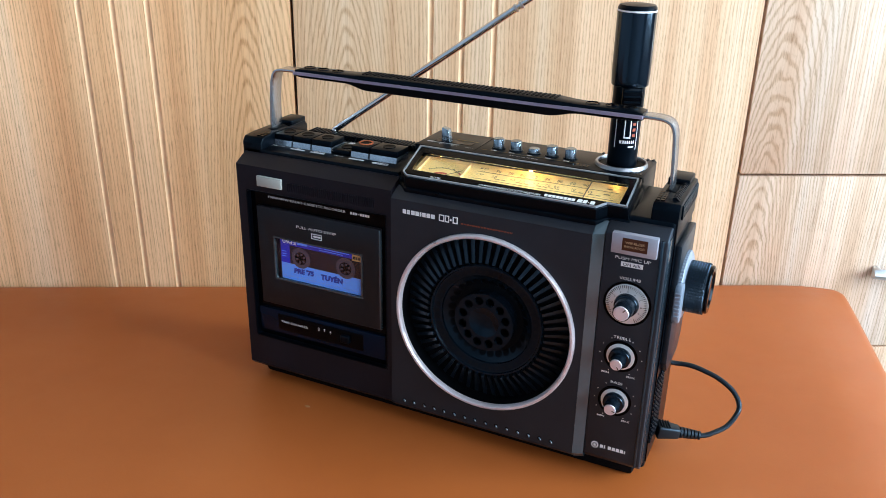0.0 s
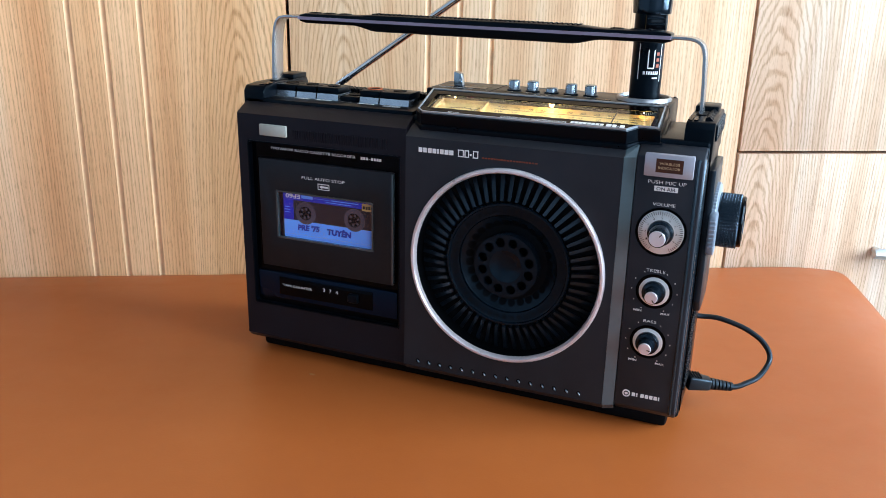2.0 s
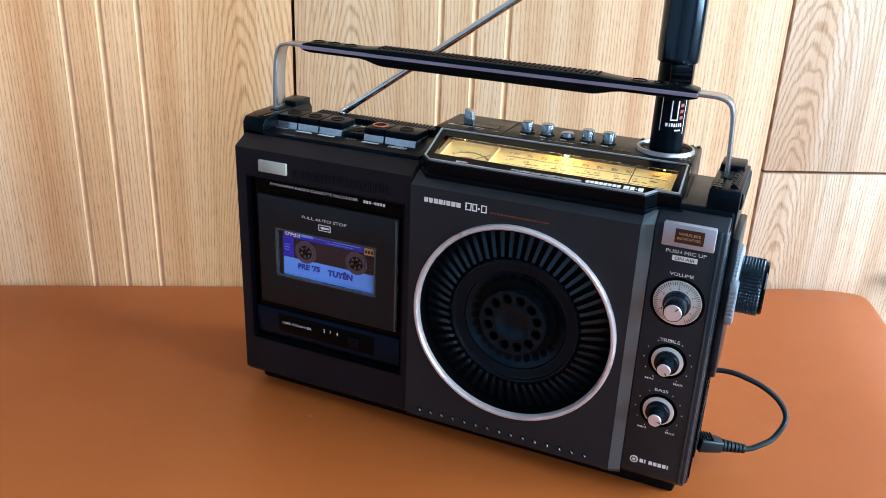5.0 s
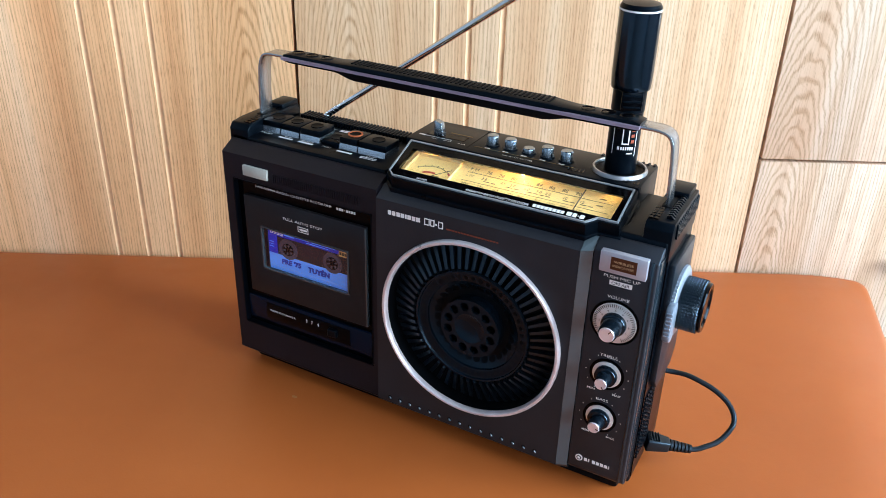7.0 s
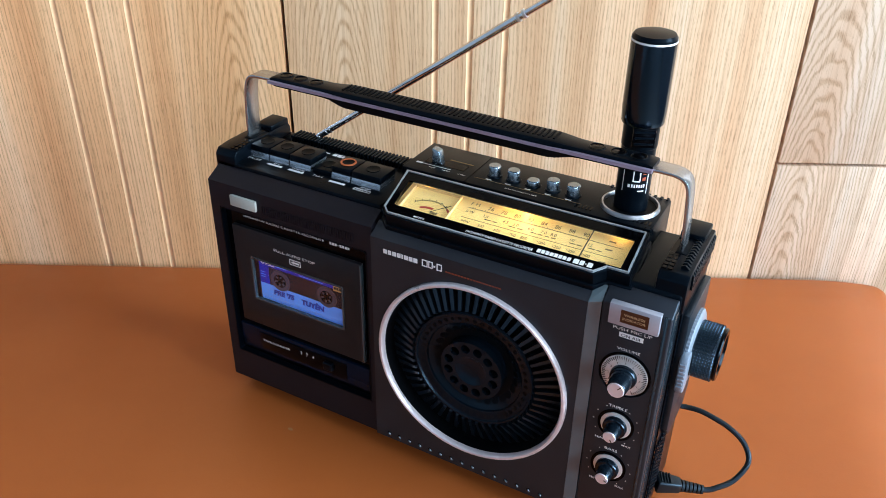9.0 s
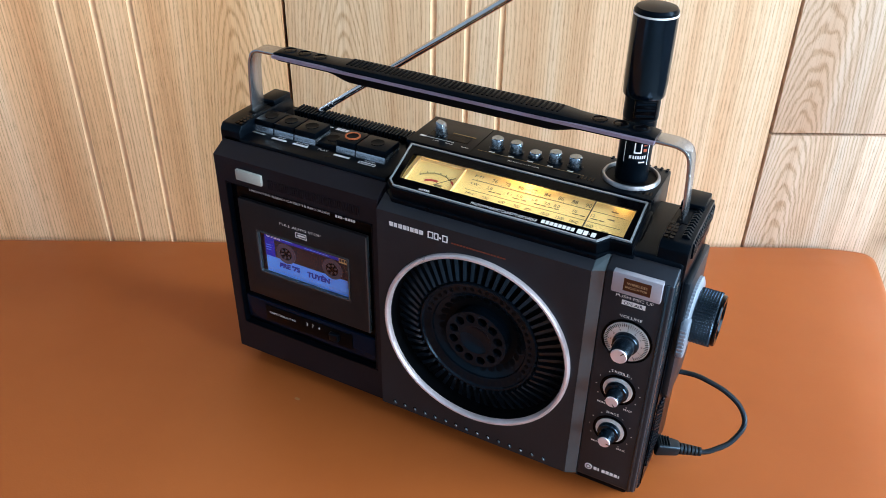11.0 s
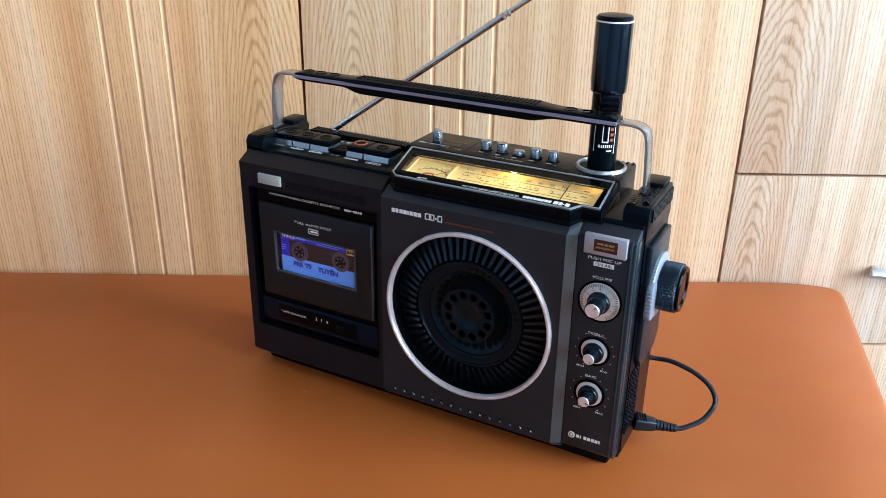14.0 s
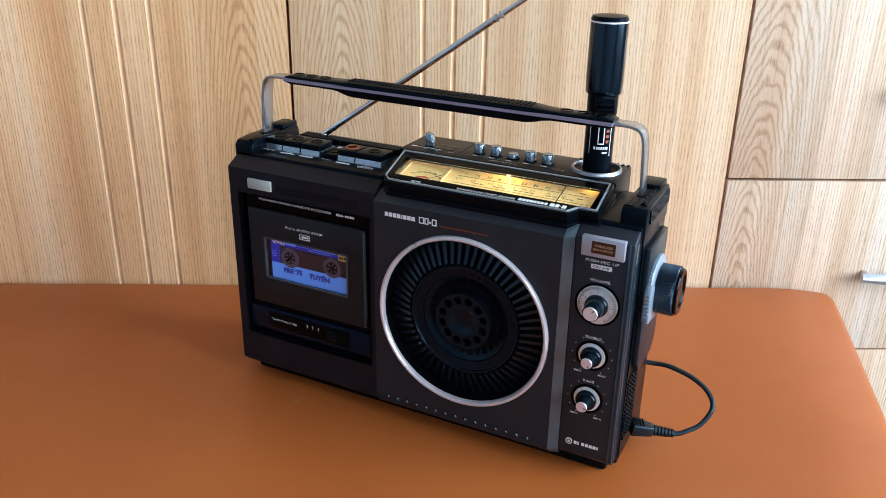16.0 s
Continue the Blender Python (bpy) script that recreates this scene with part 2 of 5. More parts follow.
OAK = oak("golden_oak_veneer", -0.441, [(-0.50, 0.85), (-0.40, 0.84), (-0.35, 0.90), (-0.27, 0.90), (-0.205, 0.86), (-0.198, 0.97), (-0.12, 0.99), (-0.09, 1.02), (0.0, 1.03)], 1.5, (1.01, 0.98, 1.0))
OAK_WINDOW_LIT = oak("window_lit_oak_veneer", 0.026, [(0.0, 1.0), (0.045, 0.99), (0.060, 0.95), (0.094, 0.93), (0.100, 1.12), (0.130, 1.12), (0.137, 0.99), (0.25, 1.03), (0.5, 1.0)], 6.0, (0.97, 1.01, 1.18), 0.058, 330.0, 0.022)
GROOVE = plastic("pale_routed_groove", (0.80, 0.50, 0.29), 0.5, bump=0.03, grain_scale=700)
DARK_GAP = flat("dark_carcass", (0.05, 0.028, 0.014), 0.7)
PULL_METAL = brushed("satin_nickel", (0.70, 0.71, 0.73), 0.3, (60, 900, 900))
LEATHER = leatherette("tan_leatherette")
# Unseen walls and ceiling, kept grey to hold down bounce light.
PLASTER = plastic("painted_plaster", (0.30, 0.33, 0.37), 0.8, grain=0.04, grain_scale=220, bump=0.15)
FLOOR_TILE = plastic("floor_tile", (0.20, 0.18, 0.16), 0.35, grain=0.12, grain_scale=90, bump=0.05)
WOOD_LEG = plastic("dark_wood_leg", (0.10, 0.05, 0.025), 0.45, grain=0.3, grain_scale=300, bump=0.1)


# ---- mesh helpers ----
def part(name, bm, material, parent=None, label="", m=None, smooth=32):
    """One mesh object from a bmesh, under a thing or a part."""
    bmesh.ops.recalc_face_normals(bm, faces=bm.faces)
    me = bpy.data.meshes.new(name)
    if m is not None:
        bm.transform(m)
    bm.to_mesh(me)
    bm.free()
    me.materials.append(material)
    if smooth:
        me.shade_smooth()
        me.set_sharp_from_angle(angle=radians(smooth))
    ob = new(name, me)
    if parent is not None:
        ob.parent = parent
    if label:
        ob["label"] = label
    return ob


def share(name, source, parent, m):
    """Another object on the mesh of source."""
    ob = new(name, source.data)
    ob.parent = parent
    ob.matrix_local = m
    return ob


def thing(name, label, category, m=None, group="", kind=""):
    ob = new(name)
    ob.empty_display_size = 0.02
    if m is not None:
        ob.matrix_world = m
    return tagged(ob, label, category, group, kind)


def to3(axis, a, b, c):
    """Plane coordinates a, b and height c along axis to x, y, z."""
    return {"x": (c, a, b), "y": (a, c, b), "z": (a, b, c)}[axis]


def bevel(bm, r, segments=2, least=20):
    edges = [e for e in bm.edges if len(e.link_faces) == 2 and e.calc_face_angle(0) > radians(least)]
    bmesh.ops.bevel(bm, geom=edges, offset=r, segments=segments, affect="EDGES", profile=0.5, clamp_overlap=True)


def prism(poly, axis, c0, c1, r=0.0, segments=2, bm=None):
    """A polygon carried along an axis, with rounded edges."""
    own = bm is None
    bm = bm or bmesh.new()
    lo = [bm.verts.new(to3(axis, a, b, c0)) for a, b in poly]
    hi = [bm.verts.new(to3(axis, a, b, c1)) for a, b in poly]
    n = len(poly)
    bm.faces.new(lo)
    bm.faces.new(hi[::-1])
    for i in range(n):
        bm.faces.new((lo[i], lo[(i + 1) % n], hi[(i + 1) % n], hi[i]))
    if r and own:
        bmesh.ops.recalc_face_normals(bm, faces=bm.faces)
        bevel(bm, r, segments)
    return bm


def rect(a0, a1, b0, b1):
    return [(a0, b0), (a1, b0), (a1, b1), (a0, b1)]


def block(x0, x1, y0, y1, z0, z1, r=0.0, segments=2, bm=None):
    return prism(rect(x0, x1, y0, y1), "z", z0, z1, r, segments, bm)


def rounded(a0, a1, b0, b1, r, n=5):
    pts = []
    for ca, cb, s in ((a1 - r, b1 - r, 0), (a0 + r, b1 - r, 90), (a0 + r, b0 + r, 180), (a1 - r, b0 + r, 270)):
        for i in range(n + 1):
            q = radians(s + 90 * i / n)
            pts.append((ca + r * math.cos(q), cb + r * math.sin(q)))
    return pts


def frame_ring(outer, inner, axis, c0, c1, bm=None):
    """The solid between two polygons with the same number of corners."""
    bm = bm or bmesh.new()
    rows = [[bm.verts.new(to3(axis, a, b, c)) for a, b in poly] for poly, c in ((outer, c0), (inner, c0), (inner, c1), (outer, c1))]
    n = len(outer)
    for k in range(4):
        p, q = rows[k], rows[(k + 1) % 4]
        for i in range(n):
            j = (i + 1) % n
            bm.faces.new((p[i], p[j], q[j], q[i]))
    return bm


def inset(poly, d):
    """The polygon with all its sides moved inwards by d (corners run anticlockwise)."""
    out, n = [], len(poly)
    for i in range(n):
        p0, p1, p2 = Vector(poly[i - 1]), Vector(poly[i]), Vector(poly[(i + 1) % n])
        n1, n2 = (Vector((-(p1 - p0).y, (p1 - p0).x))).normalized(), (Vector((-(p2 - p1).y, (p2 - p1).x))).normalized()
        k = d / (1 + n1.dot(n2))
        out.append(tuple(p1 + (n1 + n2) * k))
    return out


def hole_plate(x0, x1, z0, z1, cx, cz, r, y0, y1, n=96):
    """An upright plate with a round hole through it."""
    angles = sorted([2 * math.pi * i / n for i in range(n)] + [math.atan2(z - cz, x - cx) % (2 * math.pi) for x in (x0, x1) for z in (z0, z1)])
    outer, inner = [], []
    for q in angles:
        c, s = math.cos(q), math.sin(q)
        k = min(((x1 - cx) / c if c > 1e-9 else 1e9), ((x0 - cx) / c if c < -1e-9 else 1e9), ((z1 - cz) / s if s > 1e-9 else 1e9), ((z0 - cz) / s if s < -1e-9 else 1e9))
        outer.append((cx + k * c, cz + k * s))
        inner.append((cx + r * c, cz + r * s))
    return frame_ring(outer, inner, "y", y0, y1)


def lathe(profile, n=48, closed=False, wobble=None):
    """Radius and height pairs turned about z."""
    bm = bmesh.new()
    rows = []
    for k, (r, h) in enumerate(profile):
        if r < 1e-7:
            rows.append([bm.verts.new((0, 0, h))])
        else:
            rows.append([bm.verts.new((r * math.cos(2 * math.pi * i / n), r * math.sin(2 * math.pi * i / n), h)) for i in range(n)])
    pairs = list(zip(rows, rows[1:])) + ([(rows[-1], rows[0])] if closed else [])
    for p, q in pairs:
        for i in range(n):
            j = (i + 1) % n
            a = [p[i], p[j]] if len(p) > 1 else [p[0]]
            b = [q[j], q[i]] if len(q) > 1 else [q[0]]
            bm.faces.new(a + b)
    return bm


def tube(points, radius, sides=10, bm=None):
    """A round bar along a smooth line; radius is a number or one for each point."""
    bm = bm or bmesh.new()
    pts = [Vector(p) for p in points]
    rad = radius if isinstance(radius, (list, tuple)) else [radius] * len(pts)
    up = Vector((0.13, 0.21, 0.97)).normalized()
    rows = []
    for i, p in enumerate(pts):
        d = (pts[min(i + 1, len(pts) - 1)] - pts[max(i - 1, 0)]).normalized()
        a = d.cross(up)
        a = a.normalized() if a.length > 1e-4 else Vector((1, 0, 0))
        b = d.cross(a)
        rows.append([bm.verts.new(p + (a * math.cos(2 * math.pi * k / sides) + b * math.sin(2 * math.pi * k / sides)) * rad[i]) for k in range(sides)])
    for p, q in zip(rows, rows[1:]):
        for k in range(sides):
            bm.faces.new((p[k], p[(k + 1) % sides], q[(k + 1) % sides], q[k]))
    bm.faces.new(rows[0])
    bm.faces.new(rows[-1][::-1])
    return bm


def spline(points, steps=10):
    """Points on a smooth line through the given ones."""
    p = [Vector(q) for q in points]
    p = [2 * p[0] - p[1]] + p + [2 * p[-1] - p[-2]]
    out = []
    for i in range(1, len(p) - 2):
        for k in range(steps):
            t = k / steps
            out.append(0.5 * (2 * p[i] + (p[i + 1] - p[i - 1]) * t + (2 * p[i - 1] - 5 * p[i] + 4 * p[i + 1] - p[i + 2]) * t * t + (3 * p[i] - p[i - 1] - 3 * p[i + 1] + p[i + 2]) * t ** 3))
    return out + [p[-2]]


FRONT = Matrix.Rotation(radians(90), 4, "X")      # a flat drawing stood upright, facing the viewer
AXIS_X = Matrix.Rotation(radians(90), 4, "Y")     # a turned piece with its axis along x
AXIS_FRONT = Matrix.Rotation(radians(90), 4, "X")  # a turned piece with its top towards the viewer


def lettering(text, w, h, m, material, parent, bold=0.0, shear=0.0, name="lettering", upside=False):
    """Raised print, w by h metres, centred at m (facing its z)."""
    cu = bpy.data.curves.new("text", "FONT")
    cu.body, cu.align_x, cu.align_y, cu.resolution_u, cu.offset, cu.shear = text, "CENTER", "CENTER", 3, bold, shear
    tmp = bpy.data.objects.new("text", cu)
    me = bpy.data.meshes.new_from_object(tmp)
    bpy.data.objects.remove(tmp)
    bpy.data.curves.remove(cu)
    co = np.empty(len(me.vertices) * 3)
    me.vertices.foreach_get("co", co)
    co = co.reshape(-1, 3)
    lo, hi = co.min(0), co.max(0)
    co = (co - (lo + hi) / 2) * np.array((w / (hi[0] - lo[0]), h / max(1e-6, hi[1] - lo[1]), 1)) * (-1 if upside else 1)
    co[:, 2] = 0
    me.vertices.foreach_set("co", co.ravel())
    me.transform(m)
    me.materials.clear()
    me.materials.append(material)
    ob = new(name, me)
    ob.parent = parent
    return ob


def on_front(x, y, z):
    return Matrix.Translation((x, y, z)) @ FRONT


def bars(spans, h, m, material, parent, name="wordmark", thick=0.0002):
    """Plain marks in place of writing: (start, end) or (start, end, low, high) along the line."""
    bm = bmesh.new()
    for s in spans:
        lo, hi = (s[2], s[3]) if len(s) > 2 else (-h / 2, h / 2)
        block(s[0], s[1], lo, hi, 0, thick, bm=bm)
    return tagged(part(name, bm, material, parent, m=m, smooth=0), kind="stuff")


# ---- the room ----
def structure(name, bm, material, label, m=WALL):
    ob = part(name, bm, material, smooth=0)
    ob.matrix_world = m
    return tagged(ob, label, name.split("_")[0], kind="structure")


T = 0.15
structure("floor", block(ROOM_L - T, ROOM_R + T, ROOM_F - T, ROOM_B + T, FLOOR - 0.1, FLOOR), FLOOR_TILE, "plain beige tiled floor of the room")
structure("ceiling", block(ROOM_L - T, ROOM_R + T, ROOM_F - T, ROOM_B + T, CEIL, CEIL + 0.1), PLASTER, "plain unseen ceiling, grey to hold down bounce light")
structure("wall_north", block(ROOM_L - T, ROOM_R + T, ROOM_B, ROOM_B + T, FLOOR, CEIL), PLASTER, "plain unseen grey wall behind the wardrobe")
structure("wall_west", block(ROOM_L - T, ROOM_L, ROOM_F, ROOM_B, FLOOR, CEIL), PLASTER, "plain unseen grey side wall")
structure("wall_east", frame_ring(rect(ROOM_F, ROOM_B, FLOOR, CEIL), rect(*WIN), "x", ROOM_R, ROOM_R + T), PLASTER, "plain unseen grey wall with an opening for daylight")
structure("wall_south", frame_ring(rect(ROOM_L - T, ROOM_R + T, FLOOR, CEIL), rect(*FILL_OPENING), "y", ROOM_F - T, ROOM_F), PLASTER, "plain unseen grey wall with an opening for daylight")


# ---- the wardrobe ----
def door_front(u0, u1, z0, z1, grooves, parent, veneer=OAK):
    """A veneered panel with round-bottomed upright grooves, its face at y = 0 and its back at 0.018."""
    w, d = 0.0030, 0.0024
    bm = bmesh.new()
    if grooves:
        edges = [u0] + [x for g in grooves for x in (g - w, g + w)] + [u1]
        outline = []
        for i in range(0, len(edges), 2):
            outline += [(edges[i], 0.0), (edges[i + 1], 0.0)]
            if i + 2 < len(edges):
                outline += [(edges[i + 1], d), (edges[i + 2], d)]
        outline += [(u1, 0.018), (u0, 0.018)]
        prism(outline, "z", z0, z1, bm=bm)
    else:
        block(u0, u1, 0, 0.018, z0, z1, bm=bm)
        bmesh.ops.recalc_face_normals(bm, faces=bm.faces)
        bevel(bm, 0.0008, 2)
    door = part("door" if grooves else "drawer_front", bm, veneer, parent)
    for g in grooves:
        arc = [(g - w * 0.98, 0.0004)] + [(g + w * 0.98 * math.cos(math.pi + math.pi * i / 8), 0.0004 - d * 0.7 * math.sin(math.pi + math.pi * i / 8)) for i in range(1, 8)] + [(g + w * 0.98, 0.0004), (g + w * 0.98, d - 0.0001), (g - w * 0.98, d - 0.0001)]
        part("groove_lining", prism(arc, "z", z0 + 0.001, z1 - 0.001), GROOVE, door, "pale routed groove with an orange cast")
    return door


def drawer_pull(parent, u, z):
    """A flat bowed bar on two short posts."""
    bm = bmesh.new()
    n, half = 16, 0.075
    rows = []
    for i in range(n + 1):
        s = -1 + 2 * i / n
        x, y = u + half * s, -0.024 + 0.007 * s * s
        h = 0.0075 * (1 - 0.25 * abs(s) ** 4)
        rows.append([bm.verts.new((x, y + dy, z + dz)) for dy, dz in ((-0.003, -h * 0.6), (-0.0045, 0), (-0.003, h * 0.6), (0.0, h), (0.004, h * 0.7), (0.004, -h * 0.7), (0.0, -h))])
    for p, q in zip(rows, rows[1:]):
        for k in range(7):
            bm.faces.new((p[k], p[(k + 1) % 7], q[(k + 1) % 7], q[k]))
    bm.faces.new(rows[0])
    bm.faces.new(rows[-1][::-1])
    pull = part("pull_handle", bm, PULL_METAL, parent, "satin nickel bow handle")
    for s in (-1, 1):
        part("post", tube([(u + s * 0.064, 0.0005, z), (u + s * 0.064, -0.017, z)], 0.004, 12), PULL_METAL, pull)
    return pull


wardrobe = thing("wardrobe", "light oak veneered wardrobe with grooved doors and drawers", "wardrobe", WALL)
carcass = bmesh.new()
block(-1.0, 0.52, 0.0205, 0.56, FLOOR, 1.9, bm=carcass)
part("carcass", carcass, DARK_GAP, wardrobe, "dark inner carcass seen in the joints", smooth=0)
door_front(-0.9905, -0.4976, FLOOR + 0.06, 1.88, (-0.7105, -0.6765, -0.6415), wardrobe, OAK_WARM)
door_front(-0.4945, -0.0048, FLOOR + 0.06, 1.88, (-0.3535, -0.3205, -0.2872), wardrobe)
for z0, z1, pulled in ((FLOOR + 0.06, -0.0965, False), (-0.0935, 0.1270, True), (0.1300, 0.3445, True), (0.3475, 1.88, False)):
    front = door_front(-0.0012, 0.492, z0, z1, (), wardrobe, OAK_WINDOW_LIT)
    if pulled:
        drawer_pull(front, 0.246, (z0 + z1) / 2 - 0.005)


# ---- the bench ----
def soft_corners(corners, r, n=8):
    pts = []
    for i, c in enumerate(corners):
        p, a, b = Vector(c), Vector(corners[i - 1]), Vector(corners[(i + 1) % len(corners)])
        d1, d2 = (a - p).normalized(), (b - p).normalized()
        for k in range(n + 1):
            t = k / n
            pts.append(tuple((p + d1 * r) * (1 - t) ** 2 + p * 2 * t * (1 - t) + (p + d2 * r) * t ** 2))
    return pts


def pad(corners, rc, thick, r, crown):
    """An upholstered slab: rounded upper and lower edges and a slightly crowned top."""
    bm = bmesh.new()
    steps = [(r * (1 - math.cos(q)), -thick + r * (1 - math.sin(q))) for q in (math.pi / 2, math.pi / 3, math.pi / 6, 0)]
    steps += [(r * (1 - math.cos(q)), -r + r * math.sin(q) - crown) for q in (math.pi / 2 * i / 7 for i in range(8))]
    steps += [(r + 0.010 * i, -crown * (1 - i / 6) ** 2) for i in range(1, 7)]
    rows = []
    for d, z in steps:
        rows.append([bm.verts.new((x, y, z)) for x, y in soft_corners(inset(corners, d), max(rc - 0.6 * d, 0.006))])
    n = len(rows[0])
    for p, q in zip(rows, rows[1:]):
        for i in range(n):
            bm.faces.new((p[i], p[(i + 1) % n], q[(i + 1) % n], q[i]))
    bm.faces.new(rows[-1])
    bm.faces.new(rows[0][::-1])
    return bm


bench = thing("padded_bench", "tan leatherette padded bench pushed against the wardrobe", "bench", WALL)
END = (Vector((0.150, -0.003)), Vector((-0.057, -0.80)))     # the pad's free end
cushion = pad([(-1.6, -0.80), tuple(END[1]), tuple(END[0]), (-1.6, -0.003)], 0.020, 0.09, 0.014, 0.0022)
inward = Vector((-(END[0] - END[1]).y, (END[0] - END[1]).x)).normalized()
for i in range(1, 12):
    at = END[0] + inward * 0.009 * i
    bmesh.ops.bisect_plane(cushion, geom=cushion.verts[:] + cushion.edges[:] + cushion.faces[:], plane_co=(*at, 0), plane_no=(*inward, 0))
for i in range(1, 9):
    bmesh.ops.bisect_plane(cushion, geom=cushion.verts[:] + cushion.edges[:] + cushion.faces[:], plane_co=(0, -0.003 - 0.011 * i, 0), plane_no=(0, 1, 0))
for v in cushion.verts:                                       # the stuffing thins out towards the end and its far corner
    if v.co.z > -0.05:
        d = (v.co.xy - END[0]).dot(inward)
        k = min(1.0, max(0.0, (v.co.x + 0.10) / 0.22))
        v.co.z -= 0.009 * max(0.0, 1 - d / 0.085) ** 2 + 0.002 * k * max(0.0, 1 + (v.co.y + 0.003) / 0.085) ** 2
part("cushion_top", cushion, LEATHER, bench, "smooth tan leatherette pad with rounded edges", smooth=60)
scuff = lathe([(0, 0.0002), (0.0016, 0.0002), (0.0022, -0.001)], 14)
scuff.transform(WALL.inverted() @ Matrix.Translation((-0.106, -0.0205, 0.0001)) @ Matrix.Diagonal((1.5, 0.8, 1, 1)))
part("scuff_mark", scuff, plastic("pale_scuff", (0.40, 0.17, 0.07), 0.5), bench, "small pale scuff on the pad")
part("frame", block(-1.55, 0.02, -0.74, -0.04, -0.135, -0.088, 0.004), WOOD_LEG, bench, "dark wooden under-frame")
for x, y in ((-1.5, -0.69), (-0.04, -0.69), (-1.5, -0.09), (-0.04, -0.09)):
    part("leg", block(x - 0.025, x + 0.025, y - 0.025, y + 0.025, FLOOR, -0.134, 0.003), WOOD_LEG, bench)


# ---- the radio cassette recorder ----
radio = thing("radio_cassette_recorder", "charcoal portable radio cassette recorder with raised chrome handle standing on bench", "radio")

# Shell: the black rear half, feet and the deck.
shell = bmesh.new()
block(-0.1805, 0.1815, 0.013, 0.086, 0.010, 0.2140, bm=shell)
bmesh.ops.recalc_face_normals(shell, faces=shell.faces)
bevel(shell, 0.0025, 3)
body = part("body", shell, BLACK, radio, "black plastic rear shell")
# Wide near-black base; it also carries the contact shade beneath the radio.
part("base", block(-0.1735, 0.1735, 0.0125, 0.0830, 0.0008, 0.0145, 0.0030), BLACK_MATT, radio, "matt black base plate with contact shade in it")
for x in (-0.140, 0.140):
    for y in (0.032, 0.068):
        part("foot", lathe([(0, -0.001), (0.0075, -0.001), (0.008, 0.002), (0.0085, 0.0115), (0, 0.0115)], 20), RUBBER, radio, m=Matrix.Translation((x, y, 0.001)))


def front_profile(y0, top, low=0.0155):
    return [(y0, low + 0.004), (y0, top - 0.0075), (y0 + 0.0125, top), (0.0165, top), (0.0165, low - 0.001), (y0 + 0.004, low - 0.001)]


# Cassette side of the front, with the recess for the deck.
left = bmesh.new()
RX0, RX1, RZ0, RZ1 = -0.1715, -0.0365, 0.0455, 0.1850
frame_ring(rect(-0.1800, -0.0320, 0.0165, 0.2060), rect(RX0, RX1, RZ0, RZ1), "y", 0.0, 0.0150, bm=left)
prism([(0.0, 0.2060), (0.0135, 0.2135), (0.0165, 0.2135), (0.0165, 0.2060)], "x", -0.1800, -0.0320, bm=left)
prism([(0.0, 0.0165), (0.0045, 0.0118), (0.0165, 0.0118), (0.0165, 0.0165)], "x", -0.1800, -0.0320, bm=left)
front_left = part("cassette_panel", left, CHARCOAL_SHADED, radio, "charcoal painted front panel of the cassette side", smooth=0)
part("recess_plate", frame_ring(rect(RX0 - 0.001, RX1 + 0.001, RZ0 - 0.001, RZ1 + 0.001), rect(-0.1535, -0.0510, 0.0990, 0.1630), "y", 0.0050, 0.0145), GLOSSY_BLACK, front_left, "glossy black recess", smooth=0)
part("recess_rim", frame_ring(rounded(RX0, RX1, RZ0, RZ1, 0.003), rounded(RX0 + 0.001, RX1 - 0.001, RZ0 + 0.001, RZ1 - 0.001, 0.002), "y", -0.0004, 0.006), BLACK, front_left)
part("eject_lens", prism(rect(-0.1585, -0.1340, 0.1900, 0.1990), "y", -0.0022, 0.002, 0.0007), BUTTON_GREY, front_left, "pale grey rectangular button")
slits = bmesh.new()
for i in range(41):
    x = -0.1290 + i * 0.00202
    block(x - 0.00045, x + 0.00045, -0.0007, 0.001, 0.1890, 0.1965, bm=slits)
tagged(part("ribs", slits, CHARCOAL_SHADED, front_left, "fine upright moulded ribs", smooth=0), kind="stuff")
lettering("FM/SW/MW RADIO CASSETTE RECORDER", 0.0760, 0.0021, on_front(-0.1148, 0.0049, 0.1792), WHITE_INK, front_left, 0.0)
bars([(-0.0090 + i * 0.0023, -0.0090 + i * 0.0023 + 0.0017) for i in range(3)] + [(-0.0019, -0.0006, -0.0002, 0.0002)] + [(0.0000 + i * 0.0023, 0.0000 + i * 0.0023 + 0.0017) for i in range(4)], 0.0021, on_front(-0.0632, 0.0049, 0.1790), WHITE_INK, front_left)

# The cassette door with its window.
DX0, DX1, DZ0, DZ1 = -0.1630, -0.0430, 0.0805, 0.1710
WX0, WX1, WZ0, WZ1 = -0.1475, -0.0600, 0.1060, 0.1460
door = bmesh.new()
frame_ring(rect(DX0, DX1, DZ0, DZ1), rect(WX0, WX1, WZ0, WZ1), "y", 0.0014, 0.0048, bm=door)
bmesh.ops.recalc_face_normals(door, faces=door.faces)
bevel(door, 0.0005, 2)
cassette_door = part("cassette_door", door, DOOR_GREY, radio, "satin dark grey cassette door with a window")
part("window_frame", frame_ring(rounded(WX0 - 0.0001, WX1 + 0.0001, WZ0 - 0.0001, WZ1 + 0.0001, 0.002), rounded(WX0 + 0.0012, WX1 - 0.0012, WZ0 + 0.0012, WZ1 - 0.0012, 0.0012), "y", 0.0008, 0.0040), BEVEL_GREY, cassette_door)
